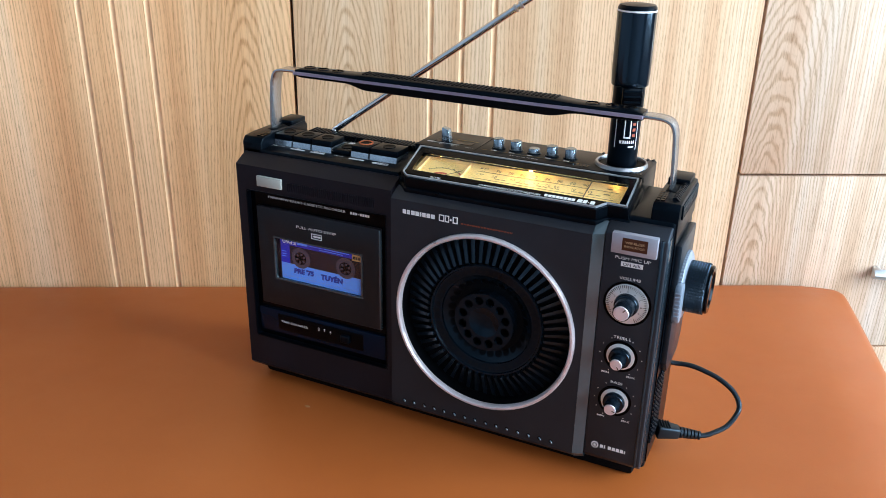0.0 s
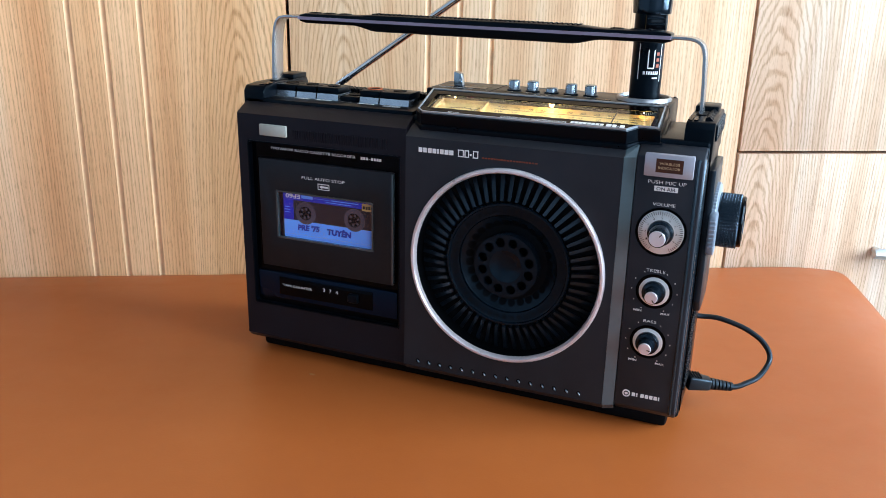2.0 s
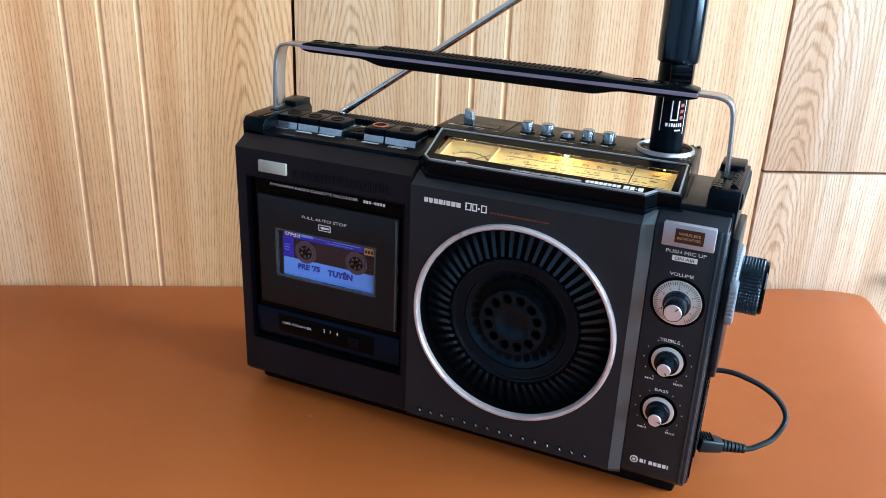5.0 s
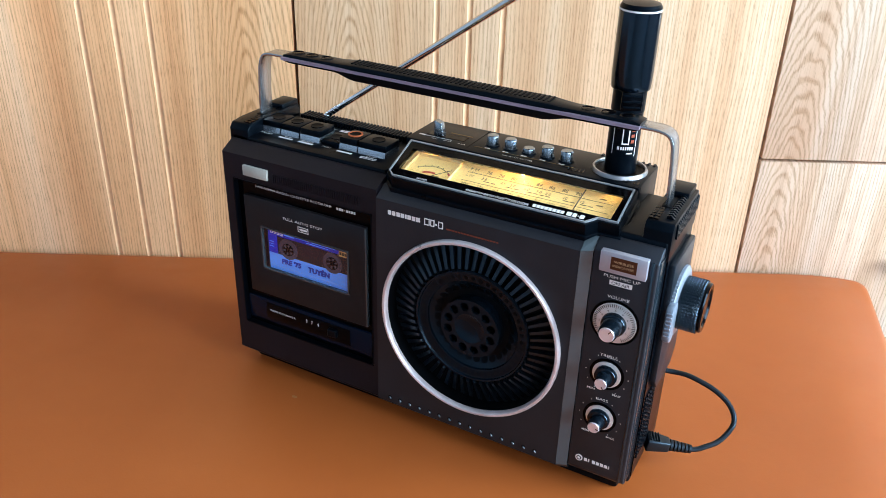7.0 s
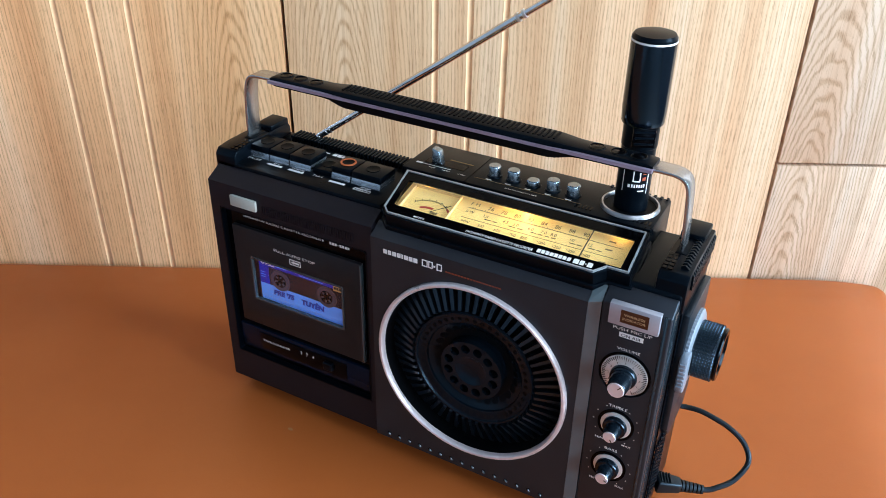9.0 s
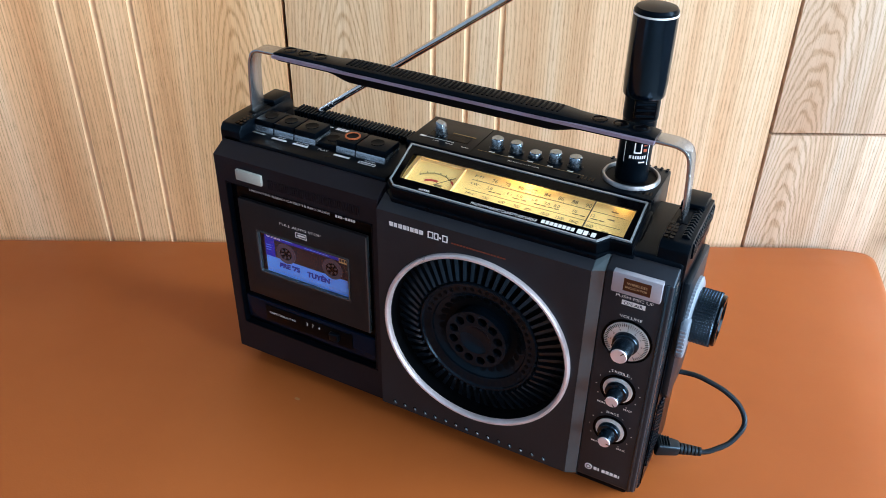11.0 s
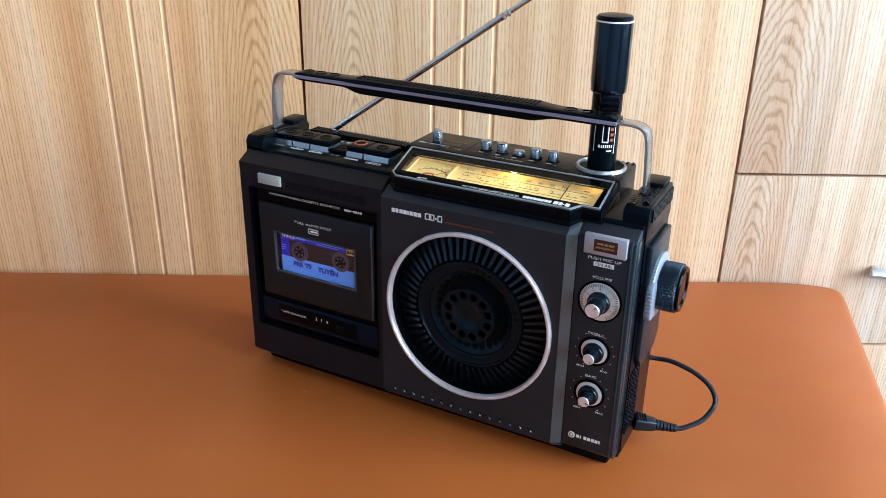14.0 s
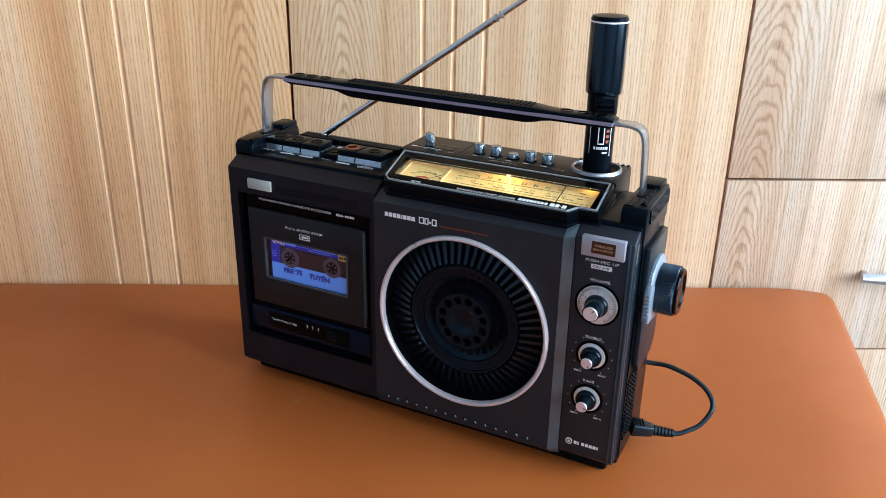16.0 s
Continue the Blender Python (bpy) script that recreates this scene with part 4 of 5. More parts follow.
# Ribbed end caps in which the handle turns.
for s in (-1, 1):
    X = lambda a, b: (min(s * a, s * b), max(s * a, s * b))
    cap = bmesh.new()
    prism([(0.0140, 0.2000), (0.0140, 0.2215), (0.0175, 0.2258), (0.0300, 0.2268), (0.0800, 0.2268), (0.0830, 0.2225), (0.0830, 0.2000)], "x", *X(0.1635, 0.1825), bm=cap)
    bmesh.ops.recalc_face_normals(cap, faces=cap.faces)
    bevel(cap, 0.0010, 2)
    end = part("end_cap", cap, BLACK, radio, "black ribbed end cap of the handle")
    louvre = prism([(0.1750, 0.2240), (0.1750, 0.2280), (0.1775, 0.2290), (0.1838, 0.2232), (0.1838, 0.2130), (0.1815, 0.2130)], "y", -0.0010, 0.0010, 0.0003, 1)
    if s < 0:
        louvre.transform(Matrix.Diagonal((-1, 1, 1, 1)))
    lv = part("louvre", louvre, BLACK, end)
    drop = -0.0024 if s < 0 else 0.0
    lv.matrix_local = Matrix.Translation((0, 0.0240, drop))
    for i in range(1, 16):
        share("louvre", lv, end, Matrix.Translation((0, 0.0240 + i * 0.0036, drop)))
    ridge = bmesh.new()
    block(*X(0.1642, 0.1800), 0.0600, 0.0815, 0.2240, 0.2306, bm=ridge)
    bmesh.ops.recalc_face_normals(ridge, faces=ridge.faces)
    bevel(ridge, 0.0012, 2)
    part("ridge", ridge, BLACK, end)
    pits = bmesh.new()
    for i in range(11):
        for j in range(2):
            x = s * (0.1658 + j * 0.0036)
            y = 0.0200 + i * 0.0042
            if not (0.038 < y < 0.057):
                block(x - 0.0013, x + 0.0013, y - 0.0013, y + 0.0013, 0.2262, 0.2270, bm=pits)
    tagged(part("pits", pits, GLOSSY_BLACK, end, "small square pits", smooth=0), kind="stuff")
    part("pivot", block(*X(0.1668, 0.1745), 0.0385, 0.0570, 0.2200, 0.2276, 0.0010), BLACK_MATT, end)

# The handle: a bent steel strap and a two-part black grip.
strap = [(-0.1715, 0.2200), (-0.1712, 0.2400), (-0.1700, 0.2600), (-0.1685, 0.2700), (-0.1660, 0.2756), (-0.1615, 0.2782), (-0.1500, 0.2788), (-0.10, 0.2786), (0.0, 0.2780), (0.10, 0.2772), (0.1480, 0.2768),
         (0.1590, 0.2762), (0.1645, 0.2738), (0.1672, 0.2690), (0.1684, 0.2600), (0.1696, 0.2400), (0.1702, 0.2200)]
line = [(p.x, p.z) for p in spline([(x, 0, z) for x, z in strap], 5)]
bm = bmesh.new()
rows = []
for i, (x, z) in enumerate(line):
    a, b = line[max(i - 1, 0)], line[min(i + 1, len(line) - 1)]
    d = Vector((b[0] - a[0], b[1] - a[1])).normalized()
    nrm = Vector((-d.y, d.x)) * 0.0011
    rows.append([bm.verts.new(q) for q in ((x + nrm.x, 0.0405, z + nrm.y), (x + nrm.x, 0.0545, z + nrm.y), (x - nrm.x, 0.0545, z - nrm.y), (x - nrm.x, 0.0405, z - nrm.y))])
for p, q in zip(rows, rows[1:]):
    for k in range(4):
        bm.faces.new((p[k], p[(k + 1) % 4], q[(k + 1) % 4], q[k]))
bm.faces.new(rows[0])
bm.faces.new(rows[-1])
bmesh.ops.recalc_face_normals(bm, faces=bm.faces)
bevel(bm, 0.0004, 2, least=50)
handle = part("carrying_handle", bm, STRAP, radio, "bent brushed steel strap handle with black grip")


def grip(top):
    """One half of the grip: thin at both ends, swollen in the middle."""
    bm = bmesh.new()
    rows = []
    n = 60
    for i in range(n + 1):
        x = -0.1440 + 0.2890 * i / n
        k = min(1, max(0, (0.098 - abs(x - 0.0005)) / 0.022))
        k = k * k * (3 - 2 * k)
        z0 = 0.2783 - (x + 0.144) / 0.289 * 0.0014
        w = 0.0078 + 0.0018 * k
        h = (0.0028 + 0.0014 * k) if top else (0.0030 + 0.0036 * k)
        e = min(1, (0.1445 - abs(x - 0.0005)) / 0.003 + 0.55)
        h *= e
        o = 0.0009
        c = 0.0475
        sgn = 1 if top else -1
        r = min(0.0022, h * 0.6)
        pts = [(c - w, z0 + sgn * o), (c - w, z0 + sgn * (o + h - r)), (c - w + r * 0.3, z0 + sgn * (o + h - r * 0.3)), (c - w + r, z0 + sgn * (o + h)), (c + w - r, z0 + sgn * (o + h)), (c + w - r * 0.3, z0 + sgn * (o + h - r * 0.3)), (c + w, z0 + sgn * (o + h - r)), (c + w, z0 + sgn * o)]
        rows.append([bm.verts.new((x, y, z)) for y, z in pts])
    for p, q in zip(rows, rows[1:]):
        for k in range(8):
            bm.faces.new((p[k], p[(k + 1) % 8], q[(k + 1) % 8], q[k]))
    bm.faces.new(rows[0])
    bm.faces.new(rows[-1])
    return bm


upper = part("upper_grip", grip(True), BLACK, handle, "black plastic upper grip")
part("lower_grip", grip(False), BLACK_MATT, handle, "black plastic lower grip")
part("strap_edge", block(-0.1442, 0.1452, 0.0372, 0.0405, -0.0011, 0.0011), plastic("lavender_steel", (0.29, 0.25, 0.36), 0.36, bump=0.02, metallic=0.35), handle, "exposed strap edge along the grip",
     m=Matrix.Translation((0, 0, 0.2776)) @ Matrix.Rotation(math.atan(0.0014 / 0.289), 4, "Y"), smooth=0)
hole_bm = lathe([(0.0, 0.0001), (0.0018, 0.0002), (0.0022, 0.00005), (0.0040, 0.00005), (0.0043, 0.0004), (0.0046, 0.0005), (0.0050, 0.0003), (0.0050, -0.001)], 24)
holes = None
for x in (-0.134, -0.121, -0.107, 0.107, 0.121, 0.134):
    m = Matrix.Translation((x, 0.0475, 0.28215 - (x + 0.144) / 0.289 * 0.0014))
    if holes is None:
        holes = part("screw_recess", hole_bm, GLOSSY_BLACK, upper, "round dark screw recess")
        holes.matrix_local = m
    else:
        share("screw_recess", holes, upper, m)
    part("recess_wall", lathe([(0.0044, -0.001), (0.0044, 0.0004), (0.0054, 0.0002), (0.0054, -0.001)], 24, True), BLACK, upper, m=m)
notch_mesh = block(-0.0007, 0.0007, 0.0415, 0.0535, 0, 0.0007)
notch = part("grip_rib", notch_mesh, BLACK_MATT, upper, smooth=0)
notch.matrix_local = Matrix.Translation((-0.0800, 0, 0.2830))
for i in range(1, 46):
    x = -0.0800 + i * 0.00356
    share("grip_rib", notch, upper, Matrix.Translation((x, 0, 0.2830 - (x + 0.08) / 0.289 * 0.0014)))

# The tuning dial: built flat and tipped back.
TIP = Matrix.Translation((0, 0.0062, 0.2190)) @ Matrix.Rotation(radians(13.4), 4, "X")
outline = [(-0.0215, -0.0022), (0.1272, -0.0022), (0.1335, 0.0048), (0.1475, 0.0048), (0.1460, 0.0445), (-0.0320, 0.0445), (-0.0270, 0.0030)]
dial_base = bmesh.new()
prism(inset(outline, -0.0030), "z", -0.0200, -0.0090, bm=dial_base)
bmesh.ops.recalc_face_normals(dial_base, faces=dial_base.faces)
bevel(dial_base, 0.0010, 2)
dial = part("dial_housing", dial_base, BLACK, radio, "black housing of the tuning dial", m=TIP)
part("silver_outline", frame_ring(inset(outline, 0.0003), inset(outline, 0.0014), "z", -0.0004, 0.0010), BEZEL_METAL, dial, "bright silver outline", m=TIP, smooth=0)
part("housing_wall", frame_ring(inset(outline, -0.0012), inset(outline, 0.0014), "z", -0.0092, -0.0005), BLACK, dial, m=TIP, smooth=0)
PX0, PX1, PS0, PS1 = -0.0215, 0.1412, 0.0078, 0.0348
inner = inset(outline, 0.0016)
face = bmesh.new()
prism([inner[0], inner[1], inner[2], inner[3], (inner[3][0] - 0.0002, PS0), (-0.0277, PS0), inner[6]], "z", -0.0092, 0.0002, bm=face)
prism([(-0.0277, PS0), (PX0, PS0), (PX0 - 0.003, PS1), (-0.0294, PS1)], "z", -0.0030, 0.0002, bm=face)
prism([(PX1, PS0), (inner[3][0] - 0.0002, PS0), (inner[4][0] + 0.0001, PS1), (PX1, PS1)], "z", -0.0092, 0.0002, bm=face)
prism([(-0.0294, PS1), (inner[4][0] + 0.0001, PS1), inner[4], inner[5]], "z", -0.0012, 0.0002, bm=face)
part("dial_mask", face, GLOSSY_BLACK, dial, "glossy black mask round the scale", m=TIP, smooth=0)
scale_plate = part("scale_plate", block(PX0 - 0.0045, PX1 + 0.0020, PS0 - 0.001, PS1 + 0.0070, -0.0088, -0.0070), DIAL_CREAM, dial, "warm lit cream scale", m=TIP, smooth=0)
gl = part("dial_glass", block(PX0 + 0.0002, PX1 - 0.0002, PS0 + 0.0002, PS1 - 0.0002, -0.0009, -0.0004), GLASS, dial, "clear dial window", m=TIP, smooth=0)
gl.visible_shadow = False
PZ = -0.0069


def on_dial(x, s):
    return TIP @ Matrix.Translation((x, s, PZ))


for i, t in enumerate(("76", "78", "80", "82", "84", "86", "88", "90")):
    lettering(t, 0.0042, 0.0036, on_dial(0.0396 + i * 0.00987, 0.0350), BLACK_INK, scale_plate)
for x, t in ((0.0392, "3.8"), (0.0542, "4.5"), (0.0618, "5.0"), (0.0728, "6.0"), (0.0820, "7.0"), (0.0890, "8.0"), (0.1020, "10"), (0.1145, "12")):
    lettering(t, 0.0040 if "." in t else 0.0028, 0.0029, on_dial(x, 0.0268), BLACK_INK, scale_plate)
for x, t in ((0.0378, "530"), (0.0500, "600"), (0.0612, "700"), (0.0695, "800"), (0.0818, "1000"), (0.0925, "1200"), (0.1020, "1400"), (0.1125, "1600")):
    lettering(t, 0.0046 if len(t) == 3 else 0.0056, 0.0027, on_dial(x + 0.0026, 0.0168), BLACK_INK, scale_plate)
lettering("F M", 0.0062, 0.0026, on_dial(0.0275, 0.0356), BLACK_INK, scale_plate)
lettering("S W", 0.0062, 0.0026, on_dial(0.0272, 0.0272), BLACK_INK, scale_plate)
lettering("MW", 0.0062, 0.0022, on_dial(0.0285, 0.0172), BLACK_INK, scale_plate)
GREY_INK = flat("grey_brown_ink", (0.22, 0.15, 0.06))
for s in (0.0310, 0.0205):
    bars([(0.0235, 0.1350)], 0.00025, on_dial(0, s), GREY_INK, scale_plate)
bars([(0.0398, 0.0446), (0.0578, 0.0628), (0.0738, 0.0778), (0.0838, 0.0872), (0.1012, 0.1052), (0.1140, 0.1185)], 0.0005, on_dial(0, 0.0238), BLACK_INK, scale_plate)
bars([(0.0460, 0.0492), (0.0642, 0.0680), (0.0790, 0.0822), (0.0884, 0.0916), (0.1066, 0.1098), (0.1198, 0.1230), (0.1245, 0.1292, 0.0027, 0.0037), (0.1245, 0.1292, 0.0105, 0.0115), (0.1245, 0.1292, -0.0095, -0.0085)], 0.0008, on_dial(0, 0.0238), GREY_INK, scale_plate)
ticks = bmesh.new()
for i in range(48):
    x = 0.0270 + i * 0.00185
    block(x, x + 0.0002, 0.0309, 0.0319 + (0.0006 if i % 5 == 0 else 0), PZ - 0.0001, PZ + 0.0001, bm=ticks)
tagged(part("scale_marks", ticks, GREY_INK, scale_plate, "fine scale marks", m=TIP, smooth=0), kind="stuff")
part("tuning_pointer", block(0.1120, 0.1126, PS0, PS1 + 0.005, -0.0056, -0.0048), BLACK_INK, dial, "thin black tuning pointer", m=TIP, smooth=0)
# Level meter at the end of the scale.
part("meter_frame", frame_ring(rect(-0.0215, 0.0160, 0.0110, 0.0380), rect(-0.0207, 0.0152, 0.0110, 0.0372), "z", PZ, -0.0045), flat("cream_frame", (0.80, 0.55, 0.25)), dial, "cream meter frame", m=TIP, smooth=0)
arc = bmesh.new()
for i in range(24):
    q0, q1 = radians(128 - i * 3.3), radians(128 - i * 3.3 - 1.6)
    ring = [(-0.001 + r * math.cos(q), 0.0035 + r * 1.15 * math.sin(q)) for r, q in ((0.0205, q0), (0.0205, q1), (0.0213 if i % 4 else 0.0224, q1), (0.0213 if i % 4 else 0.0224, q0))]
    prism(ring, "z", PZ, PZ + 0.0002, bm=arc)
part("meter_scale", arc, BLACK_INK, scale_plate, m=TIP, smooth=0)
for a, b, r0, r1 in ((55, 42, 0.0203, 0.0216), (118, 78, 0.0135, 0.0152)):
    arc = bmesh.new()
    pts = [(-0.001 + r1 * math.cos(radians(a + (b - a) * i / 10)), 0.0035 + r1 * 1.15 * math.sin(radians(a + (b - a) * i / 10))) for i in range(11)]
    pts += [(-0.001 + r0 * math.cos(radians(b + (a - b) * i / 10)), 0.0035 + r0 * 1.15 * math.sin(radians(b + (a - b) * i / 10))) for i in range(11)]
    part("red_arc", prism(pts, "z", PZ, PZ + 0.0002), RED_INK, scale_plate, m=TIP, smooth=0)
part("meter_needle", tube([TIP @ Vector((0.0010, 0.0150, PZ + 0.001)), TIP @ Vector((0.0130, 0.0265, PZ + 0.001))], 0.0002, 6), BLACK_INK, dial)
bars([(0.0055, 0.0110)], 0.0022, on_dial(-0.004, 0.0160), GREY_INK, scale_plate)
lettering("METER", 0.0085, 0.0018, TIP @ Matrix.Translation((0.0020, 0.0016, 0.0004)), WHITE_INK, dial, 0.01)
lettering("FM/SW/MW RADIO CASSETTE RECORDER", 0.0478, 0.0024, TIP @ Matrix.Translation((0.0612, 0.0020, 0.0004)), WHITE_INK, dial, 0.0, 0.2)
bars([(0.0855 + i * 0.0029, 0.0855 + i * 0.0029 + 0.0023) for i in range(8)] + [(0.1100, 0.1135, -0.002, 0.002), (0.1142, 0.1170, -0.002, 0.002), (0.1177, 0.1185, -0.0004, 0.0004), (0.1193, 0.1225, -0.002, 0.002)], 0.0031, TIP @ Matrix.Translation((0.0025, 0.0028, 0.0003)), WHITE_INK, dial)
for x, big in ((-0.0120, False), (0.0640, True), (0.1310, False)):
    bulb = bmesh.new()
    bmesh.ops.create_uvsphere(bulb, u_segments=12, v_segments=8, radius=0.0018 if big else 0.0007)
    part("dial_bulb", bulb, BULB if big else SMALL_BULB, dial, "tiny glowing dial bulb", m=TIP @ Matrix.Translation((x, PS1 + 0.0058, -0.0042)))

# The raised block behind the dial: function switch, band buttons, microphone well.
top_block = part("top_block", block(-0.0395, 0.1470, 0.0540, 0.1020, 0.1900, 0.2292, 0.0012), BLACK, radio, "raised black block behind the dial")
part("joint_line", block(0.0112, 0.0118, 0.0545, 0.1000, 0.2280, 0.2294), BLACK_MATT, top_block, smooth=0)
part("switch_slot", block(-0.0285, 0.0040, 0.0685, 0.0770, 0.2280, 0.2295), GLOSSY_BLACK, top_block, "dark slot of the switch", smooth=0)
part("function_lever", prism([(-0.0036, 0.2290), (0.0042, 0.2290), (0.0022, 0.2395), (-0.0035, 0.2412)], "y", 0.0690, 0.0750, 0.0004), BLUED_CHROME, top_block, "small chrome function lever", m=Matrix.Translation((-0.0190, 0, 0)))
BK = 0.2294
for t, x, w in (("TAPE", -0.0190, 0.0055), ("RADIO", -0.0075, 0.0062), ("SLEEP", 0.0050, 0.0062)):
    lettering(t, w, 0.0014, Matrix.Translation((x, 0.0625, BK)), WHITE_INK, top_block)
bars([(-0.0335, -0.0285, -0.0010, 0.0012), (-0.0285, -0.0050, -0.0003, 0.0001)], 0.002, Matrix.Translation((0, 0.0655, BK)), WHITE_INK, top_block)
bars([(-0.0130, 0.0060)], 0.0012, Matrix.Translation((0, 0.0800, BK)), GREY_INK, top_block)
lettering("BAND SELECTOR", 0.0240, 0.0015, Matrix.Translation((0.0530, 0.0595, BK)), WHITE_INK, top_block)
bars([(0.0150, 0.0960)], 0.0003, Matrix.Translation((0, 0.0640, BK)), GREY_INK, top_block)
for i in range(5):
    x, h = 0.0260 + i * 0.0150, (0.0084 if i != 2 else 0.0044)
    m = Matrix.Translation((x, 0.0740, 0.2292))
    b = part("band_button", lathe([(0.0045, 0), (0.0045, h - 0.0012), (0.0042, h - 0.0004), (0.0037, h), (0.0, h)], 32), BLUED_CHROME, top_block, "round chrome push button", m=m)
    part("button_well", lathe([(0.0046, 0.0), (0.0046, 0.0012), (0.0054, 0.0012), (0.0060, -0.0005)], 32), BLACK, b, m=m)
    bars([(-0.0022, 0.0022)], 0.0011, Matrix.Translation((x - 0.0005, 0.0655, BK)), WHITE_INK, top_block)
for x in (0.0985, 0.1390):
    g = bmesh.new()
    for i in range(5):
        block(x - 0.0060 + i * 0.0026, x - 0.0060 + i * 0.0026 + 0.0014, 0.0590, 0.0640, 0.2285, 0.2295, bm=g)
    part("slots", g, GLOSSY_BLACK, top_block, smooth=0)
MX, MY = 0.1248, 0.0790
mwell = Matrix.Translation((MX, MY, 0.2292))
part("well_ring", lathe([(0.0178, -0.001), (0.0178, 0.0020), (0.0181, 0.0027), (0.0192, 0.0027), (0.0198, 0.0016), (0.0201, -0.001)], 64, True), plastic("worn_silver_paint", (0.38, 0.40, 0.44), 0.35, metallic=0.85), top_block, "worn silver ring of the microphone well", m=mwell)
part("well_floor", lathe([(0, 0.0006), (0.0170, 0.0006), (0.0170, -0.001), (0, -0.001)], 48), BLACK_MATT, top_block, m=mwell)
for s, x0, x1 in ((1, MX - 0.0210, MX + 0.0210),):
    for i in range(10):
        part("rear_rib", block(x0 + i * 0.0044, x0 + i * 0.0044 + 0.0022, 0.0985, 0.1026, 0.2200, 0.2298, 0.0004, 1), BLACK, top_block)

# Right flank: vents, the raised pad and the big tuning knob.
side = part("side_pad", prism([(0.0250, 0.0980), (0.0330, 0.0880), (0.0700, 0.0880), (0.0790, 0.0980), (0.0790, 0.1930), (0.0250, 0.1930)], "x", 0.1810, 0.1860, 0.0012), plastic("blue_black_plastic", (0.010, 0.013, 0.018), 0.35), radio, "raised blue-black side pad")
part("side_seam", block(0.1805, 0.1822, 0.0150, 0.0164, 0.0160, 0.2080), GLOSSY_BLACK, body, smooth=0)
vent = part("side_vent", block(0.1812, 0.1830, -0.0010, 0.0010, 0.0, 0.0026, 0.0004, 1), BLACK, body)
vent.matrix_local = Matrix.Translation((0, 0.0205, 0.0300))
for j in range(6):
    for i in range(16):
        if i or j:
            share("side_vent", vent, body, Matrix.Translation((0, 0.0205 + j * 0.0048, 0.0300 + i * 0.0036)))
KN = Matrix.Translation((0.1835, 0.0525, 0.1525)) @ AXIS_X
tuning = lathe([(0.0, 0.0002), (0.0262, 0.0002), (0.0262, 0.0045), (0.0240, 0.0058), (0.0, 0.0058)], 120)
for v in tuning.verts:
    r = math.hypot(v.co.x, v.co.y)
    if r > 0.026:
        q = math.atan2(v.co.y, v.co.x)
        k = 1 + 0.010 * (1 if round(q / (2 * math.pi) * 120) % 2 else -1)
        v.co.x, v.co.y = v.co.x * k, v.co.y * k
tuning_knob = part("tuning_knob", tuning, plastic("pale_silver_plastic", (0.33, 0.39, 0.48), 0.32, metallic=0.5), radio, "large tuning knob with a fluted silver skirt", m=KN)
N, H = 54, 8
knurl = bmesh.new()
grid = [[knurl.verts.new((r * math.cos(2 * math.pi * (i + 0.5 * (j % 2)) / N), r * math.sin(2 * math.pi * (i + 0.5 * (j % 2)) / N), 0.0056 + 0.0150 * j / (2 * H))) for i in range(N)]
        for j, r in [(j, 0.0187) for j in range(2 * H + 1)]]
diamonds = []
for j in range(2 * H - 1):
    o = j % 2
    for i in range(N):
        a = (i + 1 - (1 - o)) % N
        diamonds.append(knurl.faces.new((grid[j][(i + o) % N], grid[j + 1][i if o else i], grid[j + 2][(i + o) % N], grid[j + 1][(i - 1) % N if not o else (i + 1) % N])))
for f in list(knurl.faces):
    f.normal_update()
    c = f.calc_center_median()
    out = Vector((c.x, c.y, 0)).normalized()
    tip = knurl.verts.new(c + out * 0.0009)
    vs = list(f.verts)
    knurl.faces.remove(f)
    for k in range(4):
        knurl.faces.new((vs[k], vs[(k + 1) % 4], tip))
core = lathe([(0.0180, 0.0056), (0.0184, 0.0060), (0.0184, 0.0204), (0.0180, 0.0206)], 60)
tmp = bpy.data.meshes.new("core")
core.to_mesh(tmp)
core.free()
knurl.from_mesh(tmp)
bpy.data.meshes.remove(tmp)
part("knurled_grip", knurl, plastic("blue_black_rubber", (0.010, 0.016, 0.024), 0.24, bump=0.0, specular=0.9), tuning_knob, "diamond knurled black grip", m=KN, smooth=0)
part("end_cap", lathe([(0.0180, 0.0200), (0.0182, 0.0222), (0.0174, 0.0232), (0.0140, 0.0232), (0.0132, 0.0222), (0.0, 0.0222)], 56), GLOSSY_BLACK, tuning_knob, "glossy black knob end", m=KN)
TAB = plastic("pale_blue_grey_plastic", (0.27, 0.33, 0.42), 0.35, metallic=0.4)
tab = part("finger_tab", prism(rounded(0.0215, 0.0345, 0.1330, 0.1640, 0.006), "x", 0.1850, 0.1905, 0.0012), TAB, tuning_knob, "pale fluted fine tuning tab")
for i in range(7):
    part("flute", block(0.1858, 0.1899, 0.0208, 0.0222, 0.1395 + i * 0.0030, 0.1409 + i * 0.0030, 0.0003, 1), TAB, tab)

# The whip aerial at the back, swung out to the side and drawn out.
A0, A1 = Vector((-0.1325, 0.0800, 0.2225)), Vector((0.0234, 0.1047, 0.3348))
way = (A1 - A0).normalized()
aerial = part("aerial", tube([A0, A0 + way * 0.195], 0.0030, 14), CHROME, radio, "drawn-out chrome telescopic aerial")
part("aerial_section", tube([A0 + way * 0.195, A0 + way * 0.40], 0.0025, 12), CHROME, aerial)
part("aerial_section", tube([A0 + way * 0.40, A0 + way * 0.58], 0.0020, 12), CHROME, aerial)
